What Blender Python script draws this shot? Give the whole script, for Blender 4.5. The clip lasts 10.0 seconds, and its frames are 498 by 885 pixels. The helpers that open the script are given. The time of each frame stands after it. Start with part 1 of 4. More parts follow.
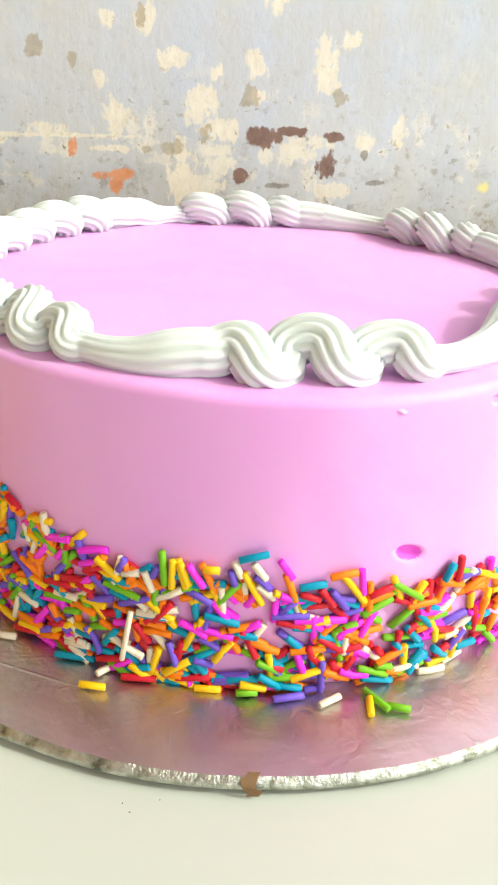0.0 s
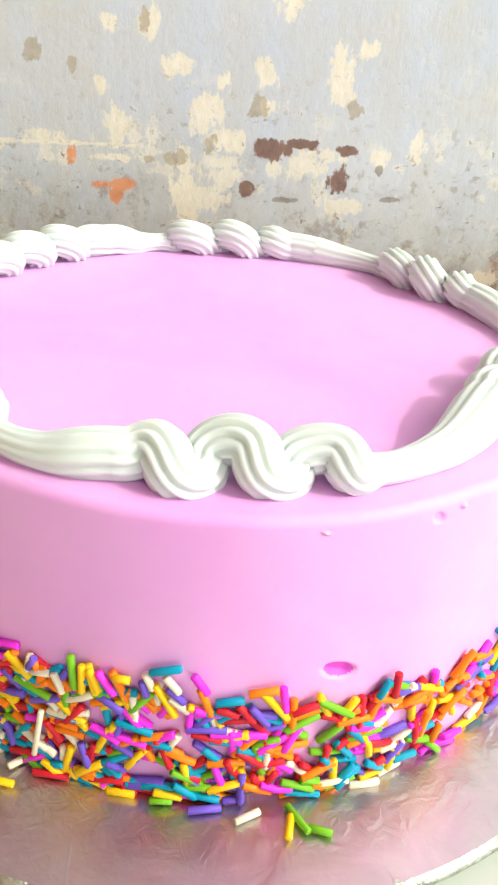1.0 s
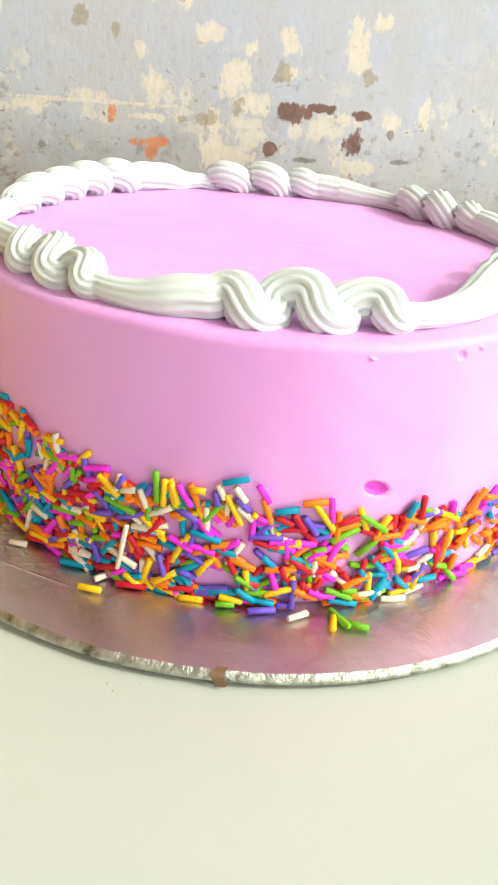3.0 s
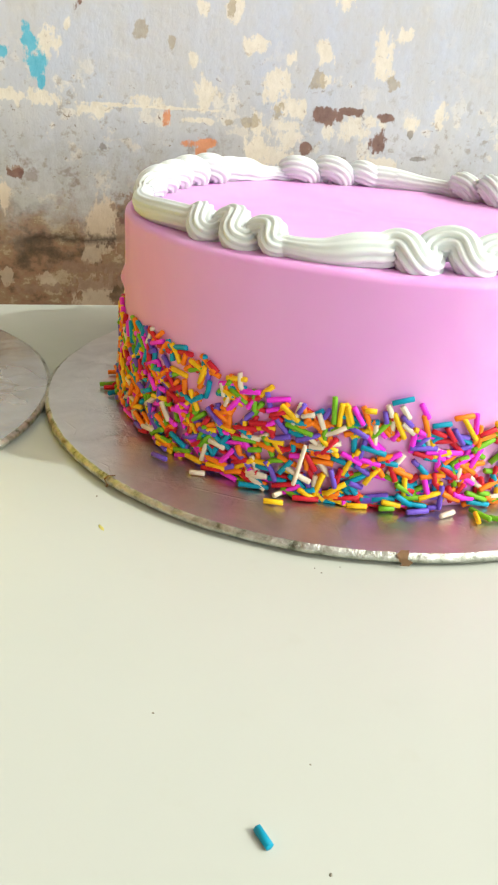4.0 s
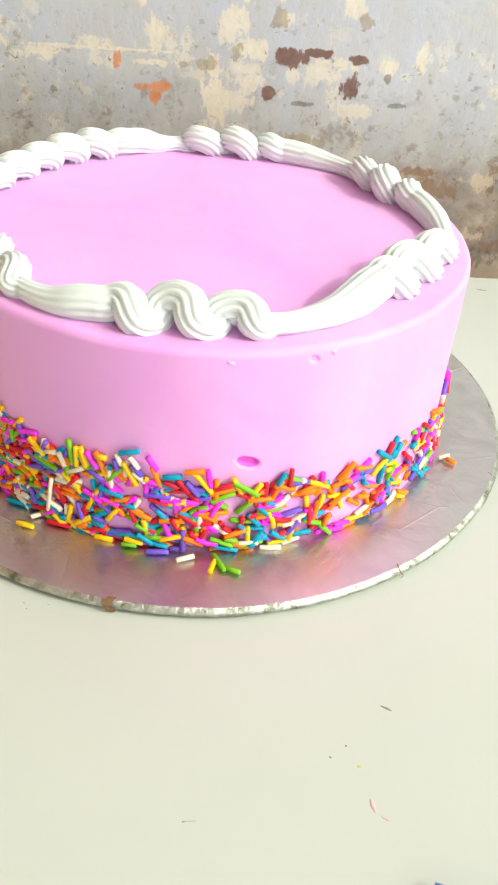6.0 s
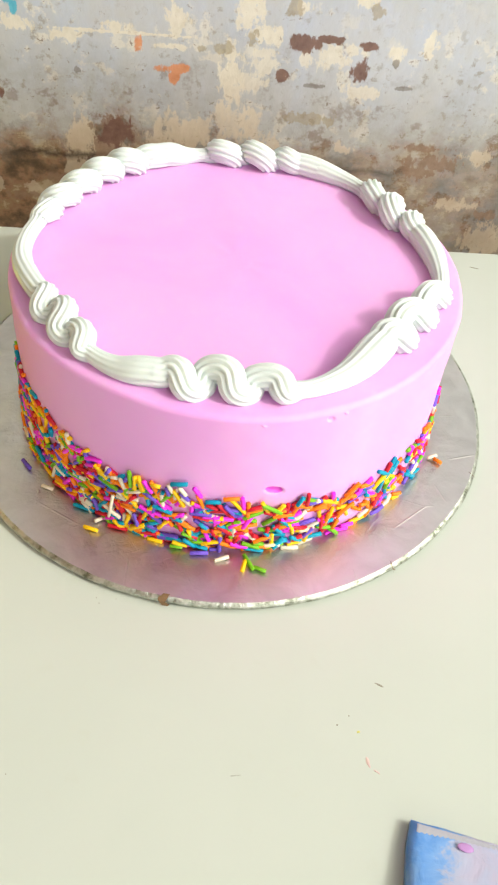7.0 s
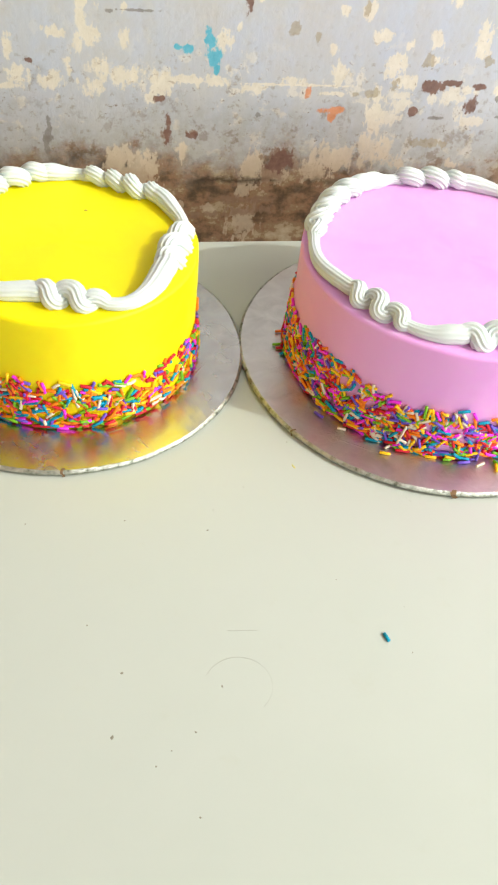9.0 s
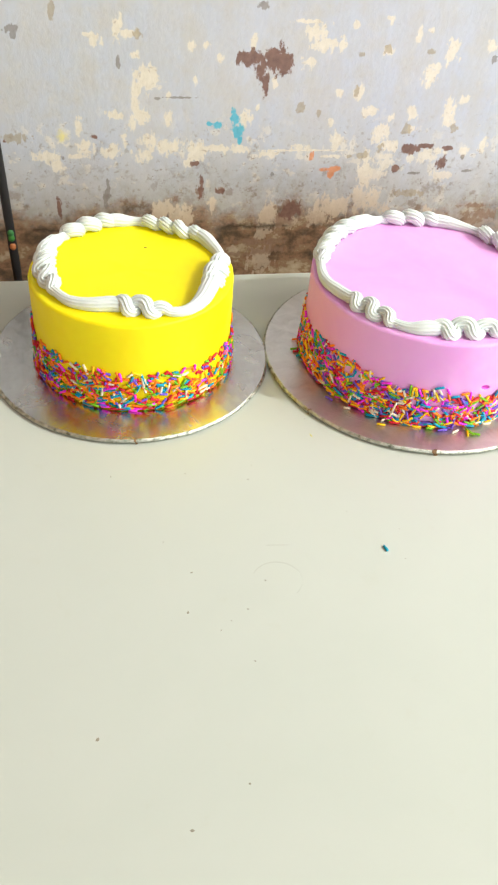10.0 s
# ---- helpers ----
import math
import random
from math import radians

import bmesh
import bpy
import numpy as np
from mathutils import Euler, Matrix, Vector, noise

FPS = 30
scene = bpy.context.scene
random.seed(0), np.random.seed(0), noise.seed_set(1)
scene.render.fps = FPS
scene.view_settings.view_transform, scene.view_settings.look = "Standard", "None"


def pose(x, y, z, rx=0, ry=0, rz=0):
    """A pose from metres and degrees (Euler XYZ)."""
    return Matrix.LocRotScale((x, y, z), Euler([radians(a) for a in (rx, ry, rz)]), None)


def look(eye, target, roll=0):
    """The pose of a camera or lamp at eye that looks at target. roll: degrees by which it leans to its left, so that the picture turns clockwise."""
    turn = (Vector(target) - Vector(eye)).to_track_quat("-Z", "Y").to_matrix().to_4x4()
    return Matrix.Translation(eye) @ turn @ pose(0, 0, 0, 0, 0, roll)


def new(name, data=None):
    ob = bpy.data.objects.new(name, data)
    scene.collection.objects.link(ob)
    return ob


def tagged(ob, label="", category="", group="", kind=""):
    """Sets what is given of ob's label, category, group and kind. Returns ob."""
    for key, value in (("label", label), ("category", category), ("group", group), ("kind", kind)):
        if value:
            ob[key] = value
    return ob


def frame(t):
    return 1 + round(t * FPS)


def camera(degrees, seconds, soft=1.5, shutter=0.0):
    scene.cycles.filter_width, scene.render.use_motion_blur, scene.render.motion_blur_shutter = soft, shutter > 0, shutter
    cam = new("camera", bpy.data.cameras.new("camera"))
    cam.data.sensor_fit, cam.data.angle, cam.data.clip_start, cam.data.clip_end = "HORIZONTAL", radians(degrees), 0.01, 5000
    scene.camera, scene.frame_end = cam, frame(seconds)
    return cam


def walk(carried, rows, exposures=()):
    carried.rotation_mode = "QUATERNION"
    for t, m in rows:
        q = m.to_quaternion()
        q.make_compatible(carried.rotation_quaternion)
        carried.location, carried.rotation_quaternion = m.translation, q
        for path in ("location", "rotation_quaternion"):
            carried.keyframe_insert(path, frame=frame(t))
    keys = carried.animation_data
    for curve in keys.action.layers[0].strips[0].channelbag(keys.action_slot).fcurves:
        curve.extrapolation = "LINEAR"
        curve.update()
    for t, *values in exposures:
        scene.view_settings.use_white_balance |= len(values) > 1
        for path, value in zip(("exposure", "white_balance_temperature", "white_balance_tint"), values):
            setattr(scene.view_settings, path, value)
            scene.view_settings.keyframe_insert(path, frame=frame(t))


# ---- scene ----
cam = camera(34.07, 10.0, soft=2.3)
PATH = [
    (0, (-0.0301, -0.1282, 0.8990), (0.0254, 0.1364, 0.7691), 2.42),
    (0.5, (-0.0103, -0.1160, 0.9061), (0.0377, 0.1479, 0.7719), 3.07),
    (1, (-0.0005, -0.1059, 0.9203), (0.0388, 0.1560, 0.7794), 3.86),
    (1.5, (0.0064, -0.0986, 0.9293), (0.0425, 0.1608, 0.7831), 4.93),
    (2, (0.0079, -0.1030, 0.9238), (0.0445, 0.1540, 0.7735), 5.34),
    (2.2, (0.0066, -0.1093, 0.9215), (0.0441, 0.1470, 0.7700), 5.21),
    (3.3, (-0.0456, -0.1727, 0.8944), (0.0066, 0.0910, 0.7611), 5.00),
    (3.5, (-0.0635, -0.1802, 0.8932), (-0.0030, 0.0809, 0.7583), 5.01),
    (4, (-0.1031, -0.1969, 0.8918), (-0.0352, 0.0647, 0.7615), 4.57),
    (4.5, (-0.1270, -0.2097, 0.9059), (-0.0636, 0.0521, 0.7736), 4.44),
    (5, (-0.0783, -0.2111, 0.9203), (-0.0329, 0.0500, 0.7797), 4.24),
    (5.5, (0.0032, -0.2048, 0.9348), (0.0261, 0.0523, 0.7820), 3.84),
    (5.7, (0.0316, -0.1952, 0.9399), (0.0460, 0.0573, 0.7786), 3.34),
    (6.8, (0.0332, -0.1786, 1.0208), (0.0458, 0.0337, 0.8093), 5.69),
    (7, (0.0119, -0.1885, 1.0420), (0.0302, 0.0192, 0.8263), 5.98),
    (7.5, (-0.0490, -0.2074, 1.0751), (-0.0132, -0.0075, 0.8542), 7.67),
    (8, (-0.0961, -0.2215, 1.0800), (-0.0491, -0.0244, 0.8588), 8.13),
    (8.5, (-0.1542, -0.2410, 1.0839), (-0.1028, -0.0426, 0.8649), 8.00),
    (9, (-0.2006, -0.2893, 1.1101), (-0.1496, -0.0861, 0.8954), 7.22),
    (9.5, (-0.2281, -0.3617, 1.1478), (-0.1780, -0.1516, 0.9397), 6.16),
    (10, (-0.2473, -0.4314, 1.1670), (-0.1966, -0.2129, 0.9678), 5.09),
]
EXPOSURE = [(0, -0.31, 6420, 1), (2, -0.37, 6420, 1), (4.5, -0.35, 6330, 3), (7, -0.47, 6480, 2), (9, -0.38, 6280, 4), (10, -0.34, 6280, 5)]
walk(cam, [(t, look(eye, target, roll)) for t, eye, target, roll in PATH], EXPOSURE)

# ---- world, sun and exposure ----
SUN_AZ, SUN_EL = radians(-25), radians(50)
world = bpy.data.worlds.new("daylight")
scene.world = world
world.use_nodes = True
wn = world.node_tree
sky = wn.nodes.new("ShaderNodeTexSky")
sky.sky_type, sky.sun_disc = "NISHITA", False
sky.sun_elevation, sky.sun_rotation = SUN_EL, radians(90) - SUN_AZ
sky.dust_density, sky.ozone_density, sky.air_density = 6.0, 0.3, 0.8
wn.nodes["Background"].inputs["Strength"].default_value = 0.15
wn.links.new(sky.outputs["Color"], wn.nodes["Background"].inputs["Color"])
sun = new("sun", bpy.data.lights.new("sun", "SUN"))
sun.data.energy, sun.data.angle, sun.data.color = 2.5, radians(1.2), (1.0, 0.97, 0.92)
sun_dir = Vector((math.cos(SUN_EL) * math.cos(SUN_AZ), math.cos(SUN_EL) * math.sin(SUN_AZ), math.sin(SUN_EL)))
sun.matrix_world = look(sun_dir * 3, (0, 0, 0.75))

# unseen area lamp, added to brighten the east side of table and wall
east_fill = new("fill_light_east", bpy.data.lights.new("fill_light_east", "AREA"))
east_fill.data.shape, east_fill.data.size, east_fill.data.size_y, east_fill.data.energy, east_fill.data.color = "RECTANGLE", 0.70, 0.90, 10.0, (1.0, 0.97, 0.90)
east_fill.matrix_world = Matrix(((0, 0, 1, 0.80), (1, 0, 0, -0.20), (0, 1, 0, 1.55), (0, 0, 0, 1)))

# unseen area lamp to the south, behind the camera, added to fill front faces
south_fill = new("fill_light_south", bpy.data.lights.new("fill_light_south", "AREA"))
south_fill.data.shape, south_fill.data.size, south_fill.data.size_y, south_fill.data.energy, south_fill.data.color = "RECTANGLE", 1.0, 1.5, 23.0, (1.0, 0.95, 0.89)
south_fill.matrix_world = look((0.64, -1.58, 1.15), (0.64, 0, 1.15))

TOP = 0.75            # the table top
WALL_Y = 0.325        # face of the old wall
PINK, YELLOW = (0.0245, 0.128), (-0.2235, 0.149)   # the boards' centres
PINK_CAKE, YELLOW_CAKE = (0.0266, 0.1268), (-0.2205, 0.150)   # the cakes stand a little off centre
PINK_R, YELLOW_R = 0.1020, 0.0815


# ---- materials ----
def material(name, colour, rough=0.5, metal=0.0):
    m = bpy.data.materials.new(name)
    m.use_nodes = True
    b = m.node_tree.nodes["Principled BSDF"]
    b.inputs["Base Color"].default_value = (*colour, 1)
    b.inputs["Roughness"].default_value = rough
    b.inputs["Metallic"].default_value = metal
    return m, m.node_tree, b


def add(nt, kind, **values):
    n = nt.nodes.new(kind)
    for k, v in values.items():
        n.inputs[k].default_value = v
    return n


def noise_tex(nt, scale, detail=4.0, rough=0.55, warp=0.0):
    co = nt.nodes.new("ShaderNodeTexCoord")
    n = add(nt, "ShaderNodeTexNoise", Scale=scale, Detail=detail, Roughness=rough, Distortion=warp)
    nt.links.new(co.outputs["Object"], n.inputs["Vector"])
    return n


def ramp(nt, src, stops, mode="LINEAR"):
    r = nt.nodes.new("ShaderNodeValToRGB")
    r.color_ramp.interpolation = mode
    while len(r.color_ramp.elements) < len(stops):
        r.color_ramp.elements.new(0.5)
    for e, (p, c) in zip(r.color_ramp.elements, stops):
        e.position, e.color = p, (*c, 1) if len(c) == 3 else c
    nt.links.new(src, r.inputs["Fac"])
    return r


def mix(nt, fac, a, b):
    m = nt.nodes.new("ShaderNodeMix")
    m.data_type = "RGBA"
    for sock, v in ((m.inputs[0], fac), (m.inputs[6], a), (m.inputs[7], b)):
        if isinstance(v, (int, float)):
            sock.default_value = v
        elif isinstance(v, tuple):
            sock.default_value = (*v, 1)
        else:
            nt.links.new(v, sock)
    return m.outputs[2]


def math_node(nt, op, a, b=0.0):
    m = nt.nodes.new("ShaderNodeMath")
    m.operation = op
    for sock, v in zip(m.inputs, (a, b)):
        if isinstance(v, (int, float)):
            sock.default_value = v
        else:
            nt.links.new(v, sock)
    return m.outputs[0]


def bump(nt, bsdf, height, strength=0.3, distance=0.001):
    b = add(nt, "ShaderNodeBump", Strength=strength, Distance=distance)
    nt.links.new(height, b.inputs["Height"])
    nt.links.new(b.outputs["Normal"], bsdf.inputs["Normal"])


def icing(name, low, high, sheen, weight=0.3, deep=(0.96, 0.92, 0.98)):
    m, nt, b = material(name, low, 0.5)
    n = noise_tex(nt, 28, 3, 0.5, 0.6)
    base = mix(nt, n.outputs["Fac"], low, high)
    cloud = ramp(nt, noise_tex(nt, 17, 3, 0.55, 0.8).outputs["Fac"], [(0.42, (0, 0, 0)), (0.68, (0.5,) * 3)])
    base = mix(nt, cloud.outputs["Color"], base, tuple(c * k for c, k in zip(low, deep)))
    nt.links.new(base, b.inputs["Base Color"])
    b.inputs["Subsurface Weight"].default_value = weight
    b.inputs["Subsurface Radius"].default_value = sheen
    b.inputs["Subsurface Scale"].default_value = 0.003
    f = noise_tex(nt, 160, 3, 0.5)
    bump(nt, b, f.outputs["Fac"], 0.10, 0.0006)
    return m


M_PINK = icing("pink_icing", (0.80, 0.395, 0.775), (0.845, 0.45, 0.82), (1.0, 0.4, 0.9), 0.3, (0.93, 0.84, 1.0))
M_YELLOW = icing("yellow_icing", (0.94, 0.81, 0.001), (0.96, 0.85, 0.002), (1.0, 0.8, 0.1))
M_DYE = icing("bled_pink_dye", (0.80, 0.10, 0.70), (0.84, 0.14, 0.74), (1.0, 0.3, 0.9))
M_CREAM = icing("white_cream", (0.67, 0.74, 0.71), (0.73, 0.795, 0.77), (0.9, 0.9, 0.8), 0.6)


def foil_material(c, r, dull=0.0, crushed=1.5):
    """Foil smoothed flat, crinkled where it was pressed round the cake: the cake's centre and radius."""
    m, nt, b = material("silver_foil", (0.72, 0.70, 0.68), 0.3, 1.0)
    n1, n2, n3 = noise_tex(nt, 30, 4, 0.55, 0.8), noise_tex(nt, 420, 3, 0.6, 0.8), noise_tex(nt, 55, 3, 0.5, 1.2)
    co = nt.nodes.new("ShaderNodeTexCoord")
    away = nt.nodes.new("ShaderNodeVectorMath")
    away.operation = "DISTANCE"
    nt.links.new(co.outputs["Object"], away.inputs[0])
    away.inputs[1].default_value = (c[0], c[1], TOP + 0.0042)
    worked = ramp(nt, math_node(nt, "ADD", math_node(nt, "SUBTRACT", away.outputs["Value"], r), math_node(nt, "MULTIPLY", math_node(nt, "SUBTRACT", n3.outputs["Fac"], 0.5), 0.04)), [(0.006, (1, 1, 1)), (0.019, (0.12,) * 3)])
    crush = noise_tex(nt, 210, 4, 0.6, 1.0)
    rough = ramp(nt, n1.outputs["Fac"], [(0.3, (0.16 + dull,) * 3), (0.75, (0.30 + dull,) * 3)])
    rough = math_node(nt, "SUBTRACT", rough.outputs["Color"], math_node(nt, "MULTIPLY", worked.outputs["Color"], 0.05))
    nt.links.new(rough, b.inputs["Roughness"])
    tone = ramp(nt, n3.outputs["Fac"], [(0.3, (0.60, 0.58, 0.55)), (0.7, (0.73, 0.71, 0.68))])
    nt.links.new(tone.outputs["Color"], b.inputs["Base Color"])
    # a few straight creases where the foil was smoothed by hand
    cells = add(nt, "ShaderNodeTexVoronoi", Scale=38.0)
    cells.feature = "DISTANCE_TO_EDGE"
    nt.links.new(co.outputs["Object"], cells.inputs["Vector"])
    line = ramp(nt, cells.outputs["Distance"], [(0.0, (1, 1, 1)), (0.02, (0, 0, 0))])
    some = ramp(nt, n1.outputs["Fac"], [(0.52, (0, 0, 0)), (0.62, (1, 1, 1))])
    crease = math_node(nt, "MULTIPLY", line.outputs["Color"], some.outputs["Color"])
    h = math_node(nt, "ADD", n1.outputs["Fac"], math_node(nt, "MULTIPLY", n2.outputs["Fac"], 0.14))
    h = math_node(nt, "ADD", h, math_node(nt, "MULTIPLY", crease, 0.35))
    h = math_node(nt, "ADD", h, math_node(nt, "MULTIPLY", math_node(nt, "MULTIPLY", crush.outputs["Fac"], worked.outputs["Color"]), crushed))
    bump(nt, b, h, 0.36, 0.0017)
    return m


M_FOIL = foil_material(PINK_CAKE, PINK_R, 0.17, 1.0)
M_FOIL_YELLOW = foil_material(YELLOW_CAKE, YELLOW_R, 0.03, 0.5)


def rim_material():
    m, nt, b = material("crumpled_foil_edge", (0.50, 0.50, 0.44), 0.46, 1.0)
    n1, n2 = noise_tex(nt, 190, 5, 0.65), noise_tex(nt, 620, 3, 0.6)
    r = ramp(nt, n1.outputs["Fac"], [(0.34, (0.17, 0.18, 0.13)), (0.43, (0.40, 0.42, 0.35)), (0.60, (0.64, 0.66, 0.60))])
    nt.links.new(r.outputs["Color"], b.inputs["Base Color"])
    h = math_node(nt, "ADD", n1.outputs["Fac"], math_node(nt, "MULTIPLY", n2.outputs["Fac"], 0.4))
    bump(nt, b, h, 0.75, 0.0014)
    return m


M_RIM = rim_material()


def plain(name, colour, rough=0.6, scale=300, amount=0.25):
    m, nt, b = material(name, colour, rough)
    n = noise_tex(nt, scale, 4, 0.6)
    dark = tuple(c * (1 - amount) for c in colour)
    nt.links.new(mix(nt, n.outputs["Fac"], dark, colour), b.inputs["Base Color"])
    bump(nt, b, n.outputs["Fac"], 0.2, 0.0005)
    return m


M_CARD = plain("bare_cardboard", (0.22, 0.13, 0.06), 0.85)


def table_material():
    m, nt, b = material("white_laminate", (0.74, 0.75, 0.66), 0.33)
    a, c = noise_tex(nt, 6, 4, 0.6, 0.4), noise_tex(nt, 55, 5, 0.65)
    base = mix(nt, a.outputs["Fac"], (0.485, 0.53, 0.468), (0.555, 0.585, 0.532))
    s = ramp(nt, c.outputs["Fac"], [(0.62, (0, 0, 0)), (0.78, (1, 1, 1))])
    nt.links.new(mix(nt, math_node(nt, "MULTIPLY", s.outputs["Color"], 0.18), base, (0.46, 0.47, 0.36)), b.inputs["Base Color"])
    f = noise_tex(nt, 260, 3, 0.6)
    r = ramp(nt, c.outputs["Fac"], [(0.3, (0.28,) * 3), (0.7, (0.42,) * 3)])
    nt.links.new(r.outputs["Color"], b.inputs["Roughness"])
    bump(nt, b, f.outputs["Fac"], 0.05, 0.0004)
    return m


M_TABLE = table_material()


# chips and scabs in the wall's paint: centre along and up the wall, half width, half height
RUST = [(-0.105, 0.941, 0.0086, 0.0060), (-0.243, 0.870, 0.0024, 0.0018), (-0.143, 0.818, 0.0029, 0.0111), (-0.124, 0.816, 0.0046, 0.0028), (-0.281, 0.803, 0.0026, 0.0138), (-0.149, 0.844, 0.0045, 0.0023), (-0.324, 0.866, 0.0017, 0.0018), (-0.098, 0.941, 0.0101, 0.0067), (-0.091, 0.931, 0.0054, 0.0104), (-0.086, 0.918, 0.0034, 0.0122), (-0.082, 0.945, 0.0080, 0.0060), (-0.072, 0.937, 0.0100, 0.0131), (-0.079, 0.937, 0.0073, 0.0082), (0.067, 0.858, 0.0105, 0.0048), (0.082, 0.861, 0.0105, 0.0023), (0.106, 0.859, 0.0078, 0.0027), (0.053, 0.838, 0.0039, 0.0034), (0.102, 0.844, 0.0050, 0.0062), (-0.048, 0.796, 0.0084, 0.0088), (-0.055, 0.792, 0.0070, 0.0055)]
RUST_E = [(-0.052, 0.796, 0.0104, 0.0095), (-0.056, 0.785, 0.0075, 0.0081), (-0.081, 0.760, 0.0216, 0.0034), (-0.106, 0.746, 0.0186, 0.0028), (-0.124, 0.818, 0.0039, 0.0023), (-0.144, 0.816, 0.0028, 0.0088), (-0.069, 0.750, 0.0188, 0.0042), (0.161, 0.787, 0.0183, 0.0045), (0.150, 0.780, 0.0123, 0.0033), (0.149, 0.797, 0.0180, 0.0025), (0.206, 0.751, 0.0096, 0.0028)]
GREY = [(-0.307, 0.961, 0.0068, 0.0032), (-0.306, 0.956, 0.0030, 0.0037), (-0.185, 0.905, 0.0037, 0.0019), (-0.165, 0.906, 0.0150, 0.0009), (-0.273, 0.851, 0.0019, 0.0023), (-0.219, 0.934, 0.0015, 0.0050), (-0.236, 0.810, 0.0029, 0.0087), (-0.233, 0.819, 0.0023, 0.0091), (-0.093, 0.984, 0.0047, 0.0033), (0.131, 0.944, 0.0026, 0.0037), (0.123, 0.850, 0.0023, 0.0028), (0.130, 0.835, 0.0066, 0.0013), (-0.073, 0.833, 0.0021, 0.0019), (0.073, 0.833, 0.0064, 0.0012), (0.025, 0.792, 0.0026, 0.0041)]
TAN = [(-0.202, 0.958, 0.0032, 0.0035), (-0.317, 0.869, 0.0115, 0.0040), (-0.273, 0.977, 0.0026, 0.0083), (0.015, 0.852, 0.0070, 0.0033), (0.004, 0.851, 0.0050, 0.0022), (0.034, 0.858, 0.0034, 0.0055), (0.058, 0.878, 0.0045, 0.0053), (0.025, 0.950, 0.0036, 0.0037), (0.068, 0.949, 0.0032, 0.0023), (-0.051, 0.898, 0.0037, 0.0050), (-0.033, 0.893, 0.0032, 0.0036), (0.002, 0.946, 0.0031, 0.0019), (0.107, 0.878, 0.0040, 0.0032), (0.002, 0.914, 0.0021, 0.0049), (0.077, 0.812, 0.0179, 0.0036)]
BLUE = [(-0.113, 0.888, 0.0040, 0.0091), (-0.109, 0.875, 0.0059, 0.0080), (-0.107, 0.868, 0.0031, 0.0044), (-0.129, 0.881, 0.0043, 0.0036), (-0.136, 0.882, 0.0037, 0.0018)]
YELLOW_DAUBS = [(-0.272, 0.870, 0.0054, 0.0055), (0.197, 0.833, 0.0037, 0.0029)]
ORANGE = [(-0.012, 0.838, 0.0097, 0.0029), (-0.013, 0.833, 0.0036, 0.0036), (-0.035, 0.851, 0.0031, 0.0044)]
CREAM_A = [(-0.218, 0.965, 0.0041, 0.0107), (-0.211, 0.959, 0.0081, 0.0039), (-0.238, 0.954, 0.0055, 0.0061), (-0.244, 0.958, 0.0057, 0.0017), (-0.204, 0.942, 0.0038, 0.0036), (-0.193, 0.922, 0.0101, 0.0112), (-0.204, 0.913, 0.0053, 0.0071), (-0.205, 0.898, 0.0039, 0.0110), (-0.199, 0.888, 0.0069, 0.0069), (-0.207, 0.884, 0.0035, 0.0100), (-0.224, 0.890, 0.0073, 0.0039), (-0.216, 0.869, 0.0030, 0.0066), (-0.175, 0.886, 0.0033, 0.0080), (-0.175, 0.908, 0.0025, 0.0043), (-0.151, 0.922, 0.0022, 0.0057), (-0.155, 0.951, 0.0033, 0.0067), (-0.143, 0.951, 0.0043, 0.0031), (-0.129, 0.940, 0.0029, 0.0041), (-0.257, 0.879, 0.0029, 0.0100), (-0.253, 0.860, 0.0089, 0.0077), (-0.261, 0.852, 0.0099, 0.0026), (-0.228, 0.856, 0.0080, 0.0062), (-0.286, 0.852, 0.0111, 0.0052), (-0.279, 0.842, 0.0075, 0.0058)]
CREAM_B = [(-0.194, 0.866, 0.0076, 0.0077), (-0.175, 0.860, 0.0180, 0.0065), (-0.149, 0.856, 0.0117, 0.0093), (-0.128, 0.858, 0.0158, 0.0048), (-0.107, 0.858, 0.0093, 0.0048), (-0.201, 0.852, 0.0089, 0.0066), (-0.157, 0.845, 0.0039, 0.0048), (-0.103, 0.889, 0.0057, 0.0101), (-0.180, 0.797, 0.0108, 0.0081), (-0.156, 0.793, 0.0068, 0.0094), (-0.131, 0.803, 0.0044, 0.0093), (-0.100, 0.954, 0.0029, 0.0067), (-0.051, 0.972, 0.0147, 0.0020), (-0.043, 0.963, 0.0099, 0.0085), (-0.037, 0.953, 0.0113, 0.0057), (-0.049, 0.938, 0.0071, 0.0058), (-0.018, 0.954, 0.0030, 0.0069), (-0.007, 0.970, 0.0030, 0.0036), (0.052, 0.963, 0.0031, 0.0080), (0.064, 0.967, 0.0031, 0.0027), (0.088, 0.950, 0.0064, 0.0095), (0.070, 0.928, 0.0075, 0.0098), (0.074, 0.936, 0.0059, 0.0036)]
